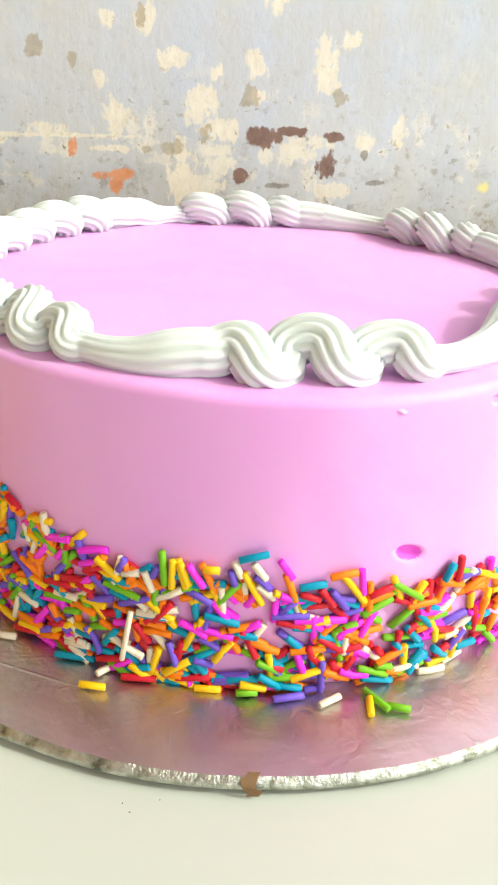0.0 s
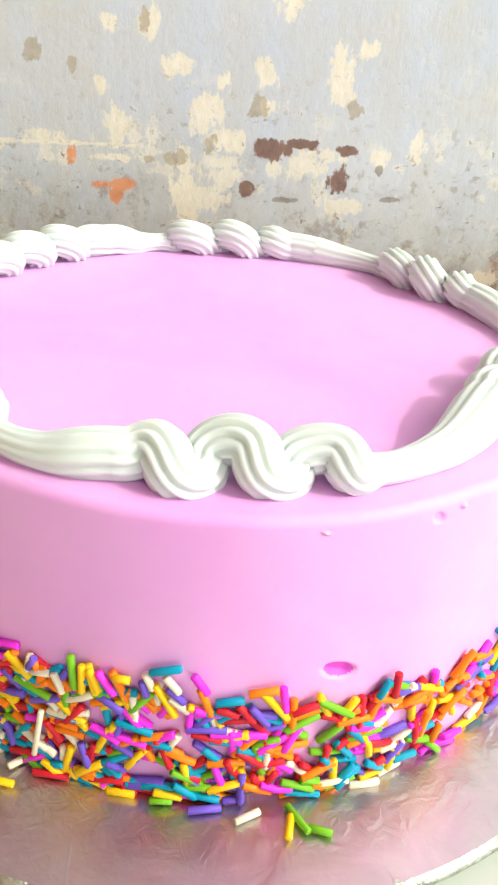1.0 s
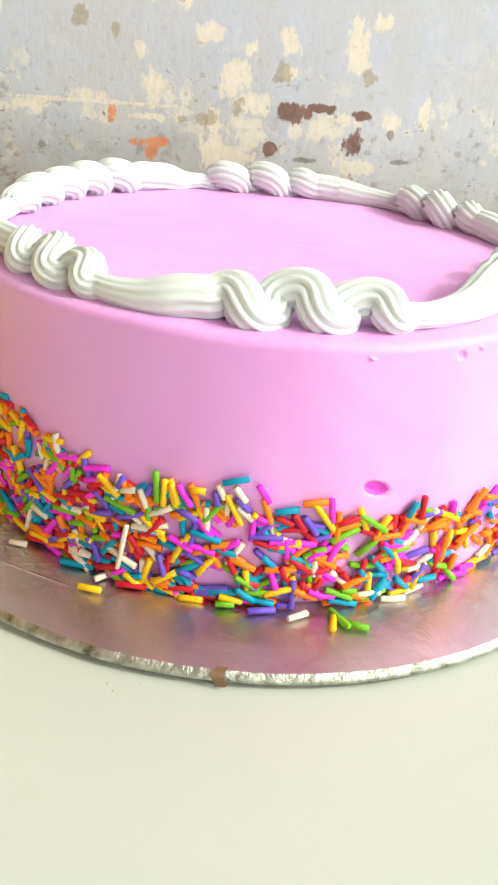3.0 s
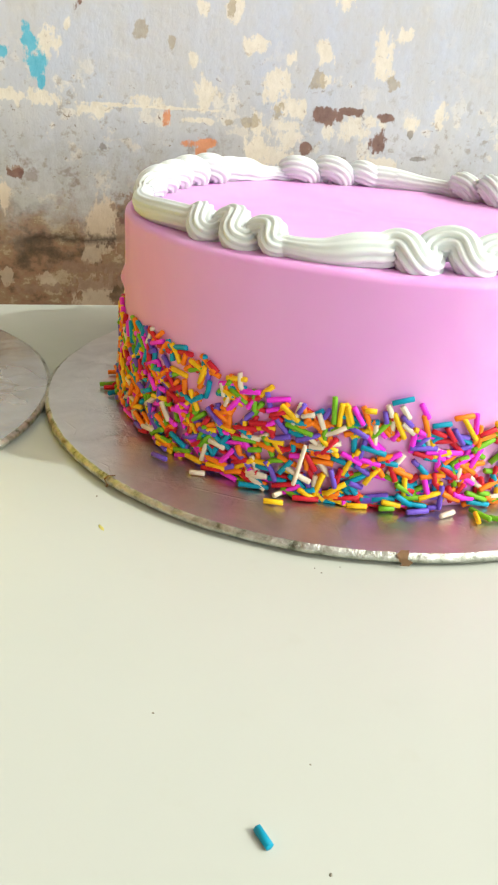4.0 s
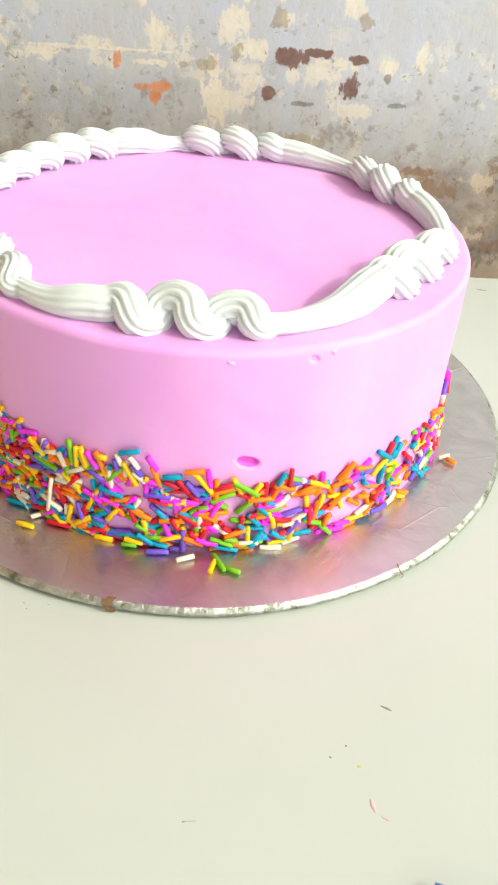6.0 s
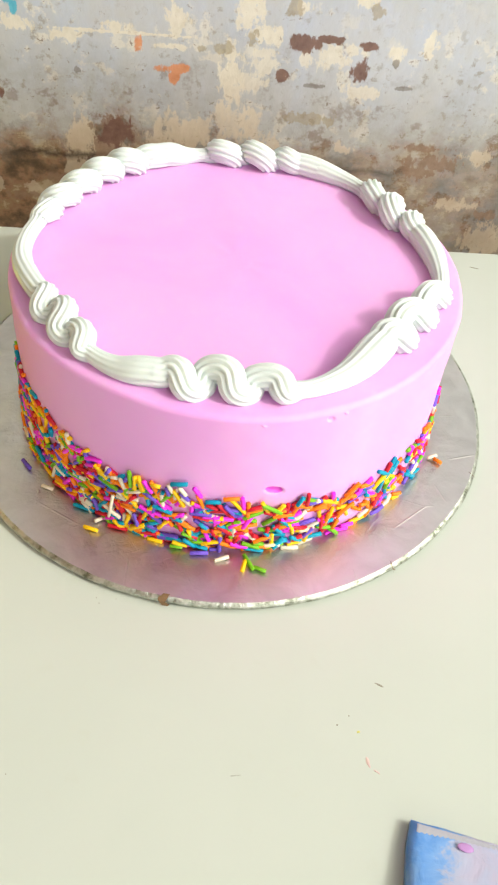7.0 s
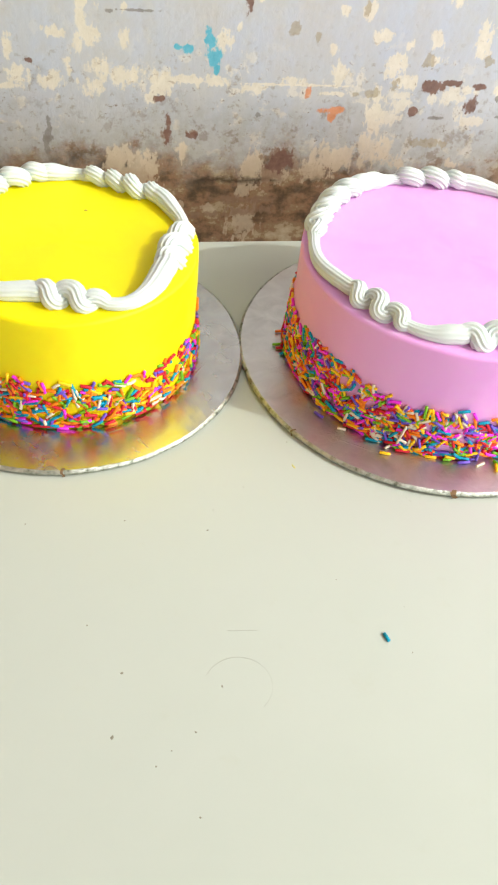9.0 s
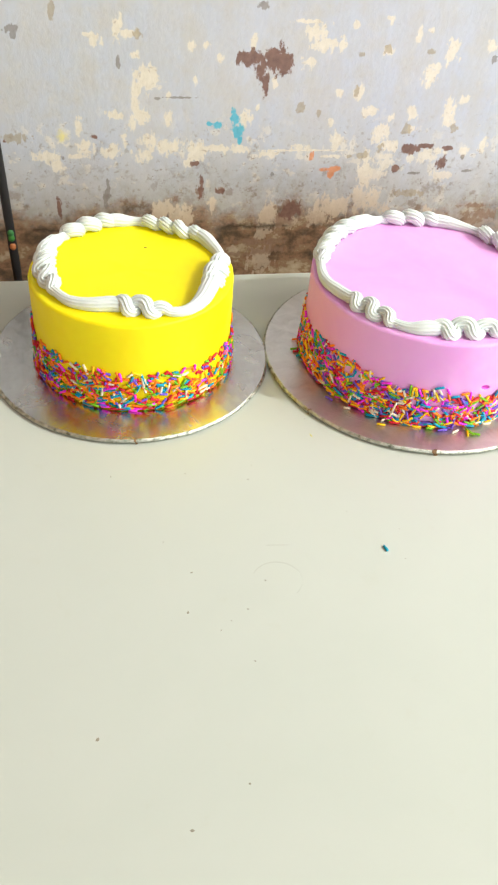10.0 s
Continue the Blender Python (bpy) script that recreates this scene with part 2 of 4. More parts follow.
CREAM_C = [(0.126, 0.956, 0.0054, 0.0059), (0.024, 0.976, 0.0035, 0.0040), (0.026, 0.949, 0.0057, 0.0042), (0.004, 0.912, 0.0042, 0.0074), (-0.015, 0.911, 0.0037, 0.0040), (-0.019, 0.884, 0.0030, 0.0052), (0.016, 0.894, 0.0070, 0.0041), (0.062, 0.893, 0.0055, 0.0068), (0.040, 0.889, 0.0033, 0.0042), (0.062, 0.878, 0.0039, 0.0037), (0.098, 0.895, 0.0062, 0.0118), (0.110, 0.906, 0.0078, 0.0041), (0.142, 0.861, 0.0044, 0.0078), (0.123, 0.856, 0.0047, 0.0062), (-0.011, 0.866, 0.0069, 0.0086), (0.031, 0.873, 0.0083, 0.0102), (0.041, 0.861, 0.0113, 0.0055), (-0.041, 0.857, 0.0440, 0.0011), (-0.078, 0.853, 0.0086, 0.0038), (-0.047, 0.860, 0.0081, 0.0043), (-0.015, 0.851, 0.0167, 0.0019), (-0.077, 0.919, 0.0036, 0.0063), (-0.092, 0.898, 0.0021, 0.0030)]
CREAM_D = [(0.039, 0.850, 0.0085, 0.0042), (0.021, 0.833, 0.0074, 0.0173), (0.035, 0.833, 0.0086, 0.0086), (0.042, 0.844, 0.0086, 0.0051), (0.084, 0.852, 0.0101, 0.0078), (0.068, 0.848, 0.0052, 0.0050), (0.096, 0.856, 0.0072, 0.0039), (0.105, 0.831, 0.0119, 0.0041), (-0.002, 0.798, 0.0175, 0.0121), (-0.021, 0.787, 0.0131, 0.0107), (0.025, 0.807, 0.0132, 0.0150), (-0.073, 0.788, 0.0085, 0.0121), (0.051, 0.793, 0.0075, 0.0061)]
CREAM_E = [(-0.185, 0.793, 0.0070, 0.0123), (-0.168, 0.787, 0.0156, 0.0142), (-0.132, 0.805, 0.0045, 0.0091), (-0.073, 0.787, 0.0105, 0.0162), (-0.080, 0.770, 0.0055, 0.0117), (-0.109, 0.752, 0.0055, 0.0048), (-0.132, 0.753, 0.0036, 0.0048), (-0.052, 0.784, 0.0091, 0.0098), (-0.010, 0.798, 0.0168, 0.0128), (0.022, 0.832, 0.0083, 0.0209), (0.035, 0.805, 0.0093, 0.0127), (-0.149, 0.735, 0.0067, 0.0089), (-0.078, 0.739, 0.0126, 0.0164), (0.184, 0.758, 0.0133, 0.0049), (0.099, 0.794, 0.0075, 0.0037), (0.190, 0.794, 0.0091, 0.0063), (0.186, 0.757, 0.0115, 0.0040), (0.213, 0.729, 0.0138, 0.0142)]


def wall_material():
    """Old pale paint in layers: smooth and streaked above, speckled and grimy below, with brown damp at the foot."""
    m, nt, b = material("peeling_paint", (0.6, 0.62, 0.65), 0.8)
    co = nt.nodes.new("ShaderNodeTexCoord")
    xyz = nt.nodes.new("ShaderNodeSeparateXYZ")
    nt.links.new(co.outputs["Object"], xyz.inputs[0])
    flat = nt.nodes.new("ShaderNodeCombineXYZ")
    nt.links.new(xyz.outputs["X"], flat.inputs["X"])
    nt.links.new(xyz.outputs["Z"], flat.inputs["Y"])

    def stretched(sx, sz, scale, detail, rough):
        k = nt.nodes.new("ShaderNodeMapping")
        k.inputs["Scale"].default_value = (sx, 1, sz)
        nt.links.new(co.outputs["Object"], k.inputs["Vector"])
        n = add(nt, "ShaderNodeTexNoise", Scale=scale, Detail=detail, Roughness=rough)
        nt.links.new(k.outputs[0], n.inputs["Vector"])
        return n.outputs["Fac"]

    broad, mid, fine = noise_tex(nt, 9, 4, 0.6), noise_tex(nt, 38, 6, 0.65), noise_tex(nt, 190, 5, 0.65)
    chips, pits, rag = noise_tex(nt, 75, 5, 0.62), noise_tex(nt, 150, 5, 0.7, 0.5), noise_tex(nt, 110, 4, 0.65)
    drag = stretched(1.6, 0.6, 120, 4, 0.65)
    streaks = stretched(1.0, 0.12, 55, 4, 0.6)

    def centred(n, amount):
        return math_node(nt, "MULTIPLY", math_node(nt, "SUBTRACT", n, 0.5), amount)

    edge = math_node(nt, "ADD", centred(drag, 3.2), centred(mid.outputs["Fac"], 1.4))
    edge = math_node(nt, "ADD", edge, centred(fine.outputs["Fac"], 2.2))

    def scabs(rows, ragged=1.0, soft=0.10):
        """1 inside any of the ellipses, torn at the edge."""
        least = None
        for x, z, a, c in rows:
            v = nt.nodes.new("ShaderNodeVectorMath")
            v.operation = "MULTIPLY_ADD"
            nt.links.new(flat.outputs[0], v.inputs[0])
            v.inputs[1].default_value = (1 / a, 1 / c, 0)
            v.inputs[2].default_value = (-x / a, -z / c, 0)
            d = nt.nodes.new("ShaderNodeVectorMath")
            d.operation = "LENGTH"
            nt.links.new(v.outputs[0], d.inputs[0])
            least = d.outputs["Value"] if least is None else math_node(nt, "MINIMUM", least, d.outputs["Value"])
        k = math_node(nt, "ADD", least, math_node(nt, "MULTIPLY", edge, ragged) if ragged != 1 else edge)
        r = ramp(nt, math_node(nt, "MULTIPLY", k, 0.5), [(0.5 - soft, (1, 1, 1)), (0.5 + soft * 0.5, (0, 0, 0))])
        return r.outputs["Color"]

    def times(a, k):
        return math_node(nt, "MULTIPLY", a, k)

    paint = mix(nt, broad.outputs["Fac"], (0.41, 0.47, 0.57), (0.575, 0.60, 0.65))
    run = ramp(nt, streaks, [(0.40, (0.30,) * 3), (0.60, (0, 0, 0))])
    paint = mix(nt, run.outputs["Color"], paint, (0.50, 0.49, 0.45))
    dirt = ramp(nt, mid.outputs["Fac"], [(0.45, (0, 0, 0)), (0.70, (0.6,) * 3)])
    paint = mix(nt, dirt.outputs["Color"], paint, (0.50, 0.49, 0.45))
    wavy = math_node(nt, "ADD", xyz.outputs["Z"], centred(broad.outputs["Fac"], 0.10))
    # the paint is thin and speckled below the old line
    worn = ramp(nt, wavy, [(0.855, (1, 1, 1)), (0.885, (0.25,) * 3), (0.93, (0.12,) * 3)]).outputs["Color"]
    k = ramp(nt, chips.outputs["Fac"], [(0.575, (0, 0, 0)), (0.63, (0.6,) * 3)])
    col = mix(nt, times(k.outputs["Color"], worn), paint, (0.74, 0.70, 0.60))
    k = ramp(nt, fine.outputs["Fac"], [(0.34, (0.7,) * 3), (0.43, (0, 0, 0))])
    col = mix(nt, times(k.outputs["Color"], worn), col, (0.30, 0.27, 0.235))
    k = ramp(nt, pits.outputs["Fac"], [(0.635, (0, 0, 0)), (0.68, (0.85,) * 3)])
    col = mix(nt, times(k.outputs["Color"], worn), col, (0.18, 0.13, 0.10))
    # grime under the old paint line
    ragged = math_node(nt, "ADD", xyz.outputs["Z"], centred(mid.outputs["Fac"], 0.09))
    ragged = math_node(nt, "ADD", ragged, centred(broad.outputs["Fac"], 0.06))
    g = ramp(nt, ragged, [(0.790, (1.0,) * 3), (0.858, (0.0,) * 3)])
    col = mix(nt, times(g.outputs["Color"], times(rag.outputs["Fac"], 1.3)), col, (0.31, 0.28, 0.215))
    k = ramp(nt, noise_tex(nt, 52, 5, 0.7).outputs["Fac"], [(0.55, (0, 0, 0)), (0.62, (0.85,) * 3)])
    col = mix(nt, times(k.outputs["Color"], g.outputs["Color"]), col, (0.19, 0.13, 0.085))
    # brown damp at the foot, drier to the east, with a dark crack along it
    torn = math_node(nt, "ADD", ragged, centred(rag.outputs["Fac"], 0.04))
    damp = ramp(nt, torn, [(0.768, (0.97,) * 3), (0.786, (0.8,) * 3), (0.808, (0,) * 3)]).outputs["Color"]
    dry = ramp(nt, math_node(nt, "ADD", xyz.outputs["X"], centred(broad.outputs["Fac"], 0.12)), [(0.03, (1, 1, 1)), (0.15, (0.55,) * 3)]).outputs["Color"]
    damp = times(damp, dry)
    clods = stretched(0.9, 1.15, 40, 8, 0.68)
    stain = ramp(nt, clods, [(0.33, (0.04, 0.03, 0.014)), (0.42, (0.105, 0.062, 0.03)), (0.48, (0.17, 0.10, 0.05)), (0.50, (0.24, 0.125, 0.065)), (0.57, (0.26, 0.175, 0.09)), (0.59, (0.36, 0.27, 0.16)), (0.68, (0.46, 0.37, 0.25))])
    col = mix(nt, damp, col, stain.outputs["Color"])
    cream = mix(nt, fine.outputs["Fac"], (0.60, 0.56, 0.45), (0.84, 0.79, 0.67))
    low = ramp(nt, xyz.outputs["Z"], [(0.785, (1, 1, 1)), (0.84, (0, 0, 0))])
    cream = mix(nt, low.outputs["Color"], cream, mix(nt, mid.outputs["Fac"], (0.34, 0.25, 0.16), (0.68, 0.57, 0.42)))
    creams = None
    for rows, most in ((CREAM_A, 0.85), (CREAM_B, 0.85), (CREAM_C, 0.85), (CREAM_D, 0.75), (CREAM_E, 0.75)):
        k = times(scabs(rows, 1.05), most)
        col = mix(nt, k, col, cream)
        creams = k if creams is None else math_node(nt, "MAXIMUM", creams, k)
    # hair cracks and small dark nicks in the cream
    k = ramp(nt, pits.outputs["Fac"], [(0.60, (0, 0, 0)), (0.66, (0.55,) * 3)])
    col = mix(nt, times(k.outputs["Color"], creams), col, (0.30, 0.23, 0.16))
    level = math_node(nt, "ADD", xyz.outputs["Z"], centred(mid.outputs["Fac"], 0.02))
    gap = ramp(nt, math_node(nt, "ABSOLUTE", math_node(nt, "SUBTRACT", level, 0.777)), [(0.0010, (0.85,) * 3), (0.0028, (0,) * 3)])
    part_of = ramp(nt, broad.outputs["Fac"], [(0.44, (0, 0, 0)), (0.50, (1, 1, 1))])
    col = mix(nt, times(times(gap.outputs["Color"], part_of.outputs["Color"]), dry), col, (0.035, 0.022, 0.012))
    rusts = scabs(RUST, 0.85)
    tones = ((scabs(TAN, 1.1), (0.22, 0.17, 0.09), (0.46, 0.39, 0.26), 0.65), (scabs(GREY, 1.0), (0.12, 0.11, 0.10), (0.30, 0.27, 0.24), 0.75),
             (scabs(RUST_E, 1.3), (0.13, 0.07, 0.04), (0.36, 0.235, 0.155), 0.75), (rusts, (0.07, 0.033, 0.024), (0.28, 0.15, 0.11), 0.93),
             (scabs(BLUE, 0.8), (0.02, 0.33, 0.50), (0.14, 0.52, 0.66), 0.9), (scabs(YELLOW_DAUBS, 0.6, 0.25), (0.70, 0.62, 0.10), (0.78, 0.72, 0.30), 0.8), (scabs(ORANGE, 0.9), (0.44, 0.14, 0.05), (0.80, 0.36, 0.16), 0.9))
    for k, lo, hi, most in tones:
        col = mix(nt, times(k, most), col, mix(nt, fine.outputs["Fac"], lo, hi))
    nt.links.new(col, b.inputs["Base Color"])
    h = math_node(nt, "ADD", times(fine.outputs["Fac"], 0.35), times(drag, 0.25))
    bump(nt, b, h, 0.6, 0.0012)
    return m


M_WALL = wall_material()
SPRINKLE_COLOURS = {
    "orange": (0.98, 0.25, 0.008), "yellow": (0.98, 0.62, 0.010), "magenta": (0.94, 0.04, 0.84), "red": (0.64, 0.014, 0.035),
    "blue": (0.008, 0.34, 0.52), "purple": (0.18, 0.10, 0.64), "green": (0.20, 0.52, 0.02), "white": (0.86, 0.78, 0.62),
}
M_SPRINKLE = {k: plain("sugar_" + k, v, 0.48, 500, 0.15) for k, v in SPRINKLE_COLOURS.items()}
for m in (*M_SPRINKLE.values(), M_PINK, M_YELLOW):
    m.node_tree.nodes["Principled BSDF"].inputs["Specular IOR Level"].default_value = 0.3


# ---- builders ----
def part(name, bm, mats, parent, label="", smooth=True):
    me = bpy.data.meshes.new(name)
    bm.to_mesh(me)
    bm.free()
    for m in mats if isinstance(mats, list) else [mats]:
        me.materials.append(m)
    if smooth:
        me.shade_smooth()
    ob = new(name, me)
    ob.parent = parent
    return tagged(ob, label)


def ring_mesh(rings, closed_top=True, closed_bottom=True):
    """A bmesh from rings of equal length, joined one to the next."""
    bm = bmesh.new()
    vs = [[bm.verts.new(p) for p in r] for r in rings]
    n = len(vs[0])
    for a, b in zip(vs, vs[1:]):
        for i in range(n):
            bm.faces.new((a[i], a[(i + 1) % n], b[(i + 1) % n], b[i]))
    if closed_bottom:
        bm.faces.new(vs[0][::-1])
    if closed_top:
        bm.faces.new(vs[-1])
    return bm


def box(bm, lo, hi, bev=0.0):
    made = bmesh.ops.create_cube(bm, size=1)["verts"]
    for v in made:
        v.co = Vector([l + (c + 0.5) * (h - l) for c, l, h in zip(v.co, lo, hi)])
    if bev:
        bmesh.ops.bevel(bm, geom=list({e for v in made for e in v.link_edges}), offset=bev, segments=3, affect="EDGES", profile=0.5)
    return bm


def polar(c, r, a, z):
    return Vector((c[0] + r * math.cos(a), c[1] + r * math.sin(a), z))


def wobble(x, y, z, scale):
    return noise.noise(Vector((x * scale, y * scale, z * scale)))


# ---- room ----
wall = part("wall_north", box(bmesh.new(), (-2.4, WALL_Y, 0), (2.4, WALL_Y + 0.2, 2.8)), M_WALL, None, smooth=False)
tagged(wall, "old plastered wall with peeling pale grey paint and brown damp stains", "wall", kind="structure")
M_FLOOR = plain("cement_floor", (0.30, 0.29, 0.27), 0.85, 14, 0.35)
floor = part("floor", box(bmesh.new(), (-30, -30, -0.2), (30, WALL_Y, 0)), M_FLOOR, None, smooth=False)
tagged(floor, "plain grey cement floor", "floor", kind="structure")


M_PLASTER = plain("old_plaster", (0.52, 0.48, 0.42), 0.85, 12, 0.2)
# added unseen wall; its terracotta bounces warm light onto the cakes' left sides
left_wall = part("bounce_wall_west", box(bmesh.new(), (-1.0, -1.6, 0), (-0.88, WALL_Y, 2.4)), plain("terracotta_bounce", (0.54, 0.29, 0.155), 0.85, 12, 0.2), None, smooth=False)
tagged(left_wall, "unseen terracotta wall, added to bounce warm light", "wall", kind="structure")
# unseen low wall behind the camera, added to block low sky on the left
low_wall = part("sky_block_south", box(bmesh.new(), (-1.0, -1.75, 0), (-0.15, -1.6, 1.25)), M_PLASTER, None, smooth=False)
tagged(low_wall, "unseen low plastered wall, added to cut sky light from the front left", "wall", kind="structure")
# unseen sill and lintel, added as a frame for the east fill lamp
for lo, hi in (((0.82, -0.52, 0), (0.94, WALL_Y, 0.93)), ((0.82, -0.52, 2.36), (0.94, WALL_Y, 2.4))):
    east = part("lamp_wall_east", box(bmesh.new(), lo, hi), M_PLASTER, None, smooth=False)
    tagged(east, "unseen plastered wall round an opening, added to frame the fill lamp", "wall", kind="structure")
# unseen ceiling, added to keep overhead sky light off the table
ceiling = part("ceiling", box(bmesh.new(), (-1.0, -1.6, 2.4), (0.9, WALL_Y + 0.2, 2.55)), plain("whitewash", (0.62, 0.59, 0.53), 0.9, 12, 0.15), None, smooth=False)
tagged(ceiling, "unseen whitewashed ceiling, added to block the sky overhead", "ceiling", kind="structure")

# dark rod leaning in the gap between table and wall
rod_path = [Vector((-0.3240, 0.2985, 0.0)), Vector((-0.3258, 0.2990, 0.75)), Vector((-0.3280, 0.3000, 0.843)), Vector((-0.3335, 0.3060, 1.0)), Vector((-0.345, 0.3205, 1.35))]
post = part("rod", ring_mesh([[p + Vector((0.0042 * math.cos(u * math.pi / 8), 0.0042 * math.sin(u * math.pi / 8), 0)) for u in range(16)] for p in rod_path]), plain("black_rod", (0.012, 0.012, 0.014), 0.5, 90, 0.4), None)
tagged(post, "thin black rod with paint spots leaning on the wall", "rod")
for z, c in ((0.785, (0.05, 0.25, 0.04)), (0.776, (0.45, 0.16, 0.05)), (0.79, (0.04, 0.20, 0.05))):
    bm = bmesh.new()
    bmesh.ops.create_icosphere(bm, subdivisions=2, radius=0.0026, matrix=Matrix.Translation((-0.3262 - (z - 0.78) * 0.02, 0.2958, z)) @ Matrix.Diagonal((1.2, 0.7, 1.5, 1)))
    part("paint_spot", bm, plain("paint_spot", c, 0.6), post)

# ---- table ----
table = tagged(new("table"), "white laminate table with small specks and scratches", "table")
part("tabletop", box(bmesh.new(), (-0.85, -0.62, TOP - 0.025), (0.85, 0.278, TOP), 0.002), M_TABLE, table, smooth=False)
M_LEG = plain("painted_steel", (0.25, 0.25, 0.25), 0.5)
for lx in (-0.8, 0.76):
    for ly in (-0.58, 0.2):
        part("leg", box(bmesh.new(), (lx, ly, 0), (lx + 0.04, ly + 0.04, TOP - 0.025), 0.003), M_LEG, table, smooth=False)

# ---- cakes ----
def icing_body(c, r, top, mat, parent, dents, lumps=()):
    """A frosted drum with a softly rounded rim. dents and lumps: angle, height, half width, half height, depth."""
    base, edge = TOP + 0.0045, 0.0024
    angles = {round(k * 0.9, 3) for k in range(400)}
    heights = {round(base + (top - edge - base) * k / 40, 5) for k in range(41)}
    for deg, z, w, h, depth in (*dents, *lumps):
        span = math.degrees(w * 1.5 / r)
        angles |= {round((deg + span * k / 12) % 360, 3) for k in range(-12, 13)}
        heights |= {round(z + h * 1.5 * k / 10, 5) for k in range(-10, 11)}
    prof = [(r, z) for z in sorted(heights) if base <= z <= top - edge]
    prof += [(r - edge + edge * math.cos(k * math.pi / 20), top - edge + edge * math.sin(k * math.pi / 20)) for k in range(1, 11)]
    prof += [((r - edge) * (1 - k / 14), top) for k in range(1, 14)]
    rings = []
    for pr, z in prof:
        ring = []
        for deg in sorted(angles):
            a = radians(deg)
            x, y = math.cos(a), math.sin(a)
            rr = pr + (0.0008 * wobble(x, y, z * 6, 2.2) + 0.0003 * wobble(x, y, z * 12, 9)) * (pr / r)
            zz = z + (0.0006 * wobble(x * pr, y * pr, 3, 30) + 0.0005 * wobble(x, y, 5, 1.7)) * ((z - base) / (top - base)) ** 2
            if pr > r * 0.98:
                for group, sign in ((dents, -1), (lumps, 1)):
                    for d0, z0, w, h, depth in group:
                        u = ((deg - d0 + 180) % 360 - 180) * math.pi / 180 * r
                        d = math.hypot(u / w, (z - z0 + 0.25 * u) / h)
                        if d < 1.4:
                            rr += sign * depth * (1 / (1 + d ** 8) if sign < 0 else math.exp(-2.2 * d * d))
            ring.append(polar(c, rr, a, zz))
        rings.append(ring)
    ob = part("icing", ring_mesh(rings), [mat, M_DYE], parent)
    for p in ob.data.polygons:
        for deg, z0, w, h, depth in dents:
            u = ((math.degrees(math.atan2(p.center.y - c[1], p.center.x - c[0])) - deg + 180) % 360 - 180) * math.pi / 180 * r
            if depth > 0.001 and math.hypot(u / w, (p.center.z - z0 + 0.25 * u) / h) < 1.12 and p.center.z < top - 0.001:
                p.material_index = 1
    return ob


def sweep(points, radii, lobes, depth):
    """Rings of a ridged tube, star-shaped across, along a line of points."""
    n, rings = lobes * 5, []
    t0 = (points[1] - points[0]).normalized()
    up = (Vector((0, 0, 1)) - t0 * t0.z).normalized()
    for i, p in enumerate(points):
        t = (points[min(i + 1, len(points) - 1)] - points[max(i - 1, 0)]).normalized()
        up = (up - t * up.dot(t)).normalized()
        side = t.cross(up)
        ring = []
        for k in range(n):
            u = 2 * math.pi * k / n
            q = radii[i] * (1.01 - depth[i] + 1.1 * depth[i] * abs(math.cos(lobes * u / 2)) ** 0.75)
            ring.append(p + (up * math.cos(u) + side * math.sin(u)) * q)
        rings.append(ring)
    return rings


def ease(x):
    x = min(1.0, max(0.0, x))
    return x * x * (3 - 2 * x)


def course_radius(course, d):
    """The radius at d degrees of a closed course of (degree, radius) points, eased between them."""
    n = len(course)
    d = (d - course[0][0]) % 360 + course[0][0]
    k = max(i for i in range(n) if course[i][0] <= d)
    at = lambda i: (course[i % n][0] + 360 * (i // n), course[i % n][1])
    (d0, r0), (d1, r1), (d2, r2), (d3, r3) = (at(k + j) for j in (-1, 0, 1, 2))
    f = (d - d1) / (d2 - d1)
    m1, m2 = (r2 - r0) / (d2 - d0) * (d2 - d1), (r3 - r1) / (d3 - d1) * (d2 - d1)
    return (2 * f ** 3 - 3 * f * f + 1) * r1 + (f ** 3 - 2 * f * f + f) * m1 + (3 * f * f - 2 * f ** 3) * r2 + (f ** 3 - f * f) * m2


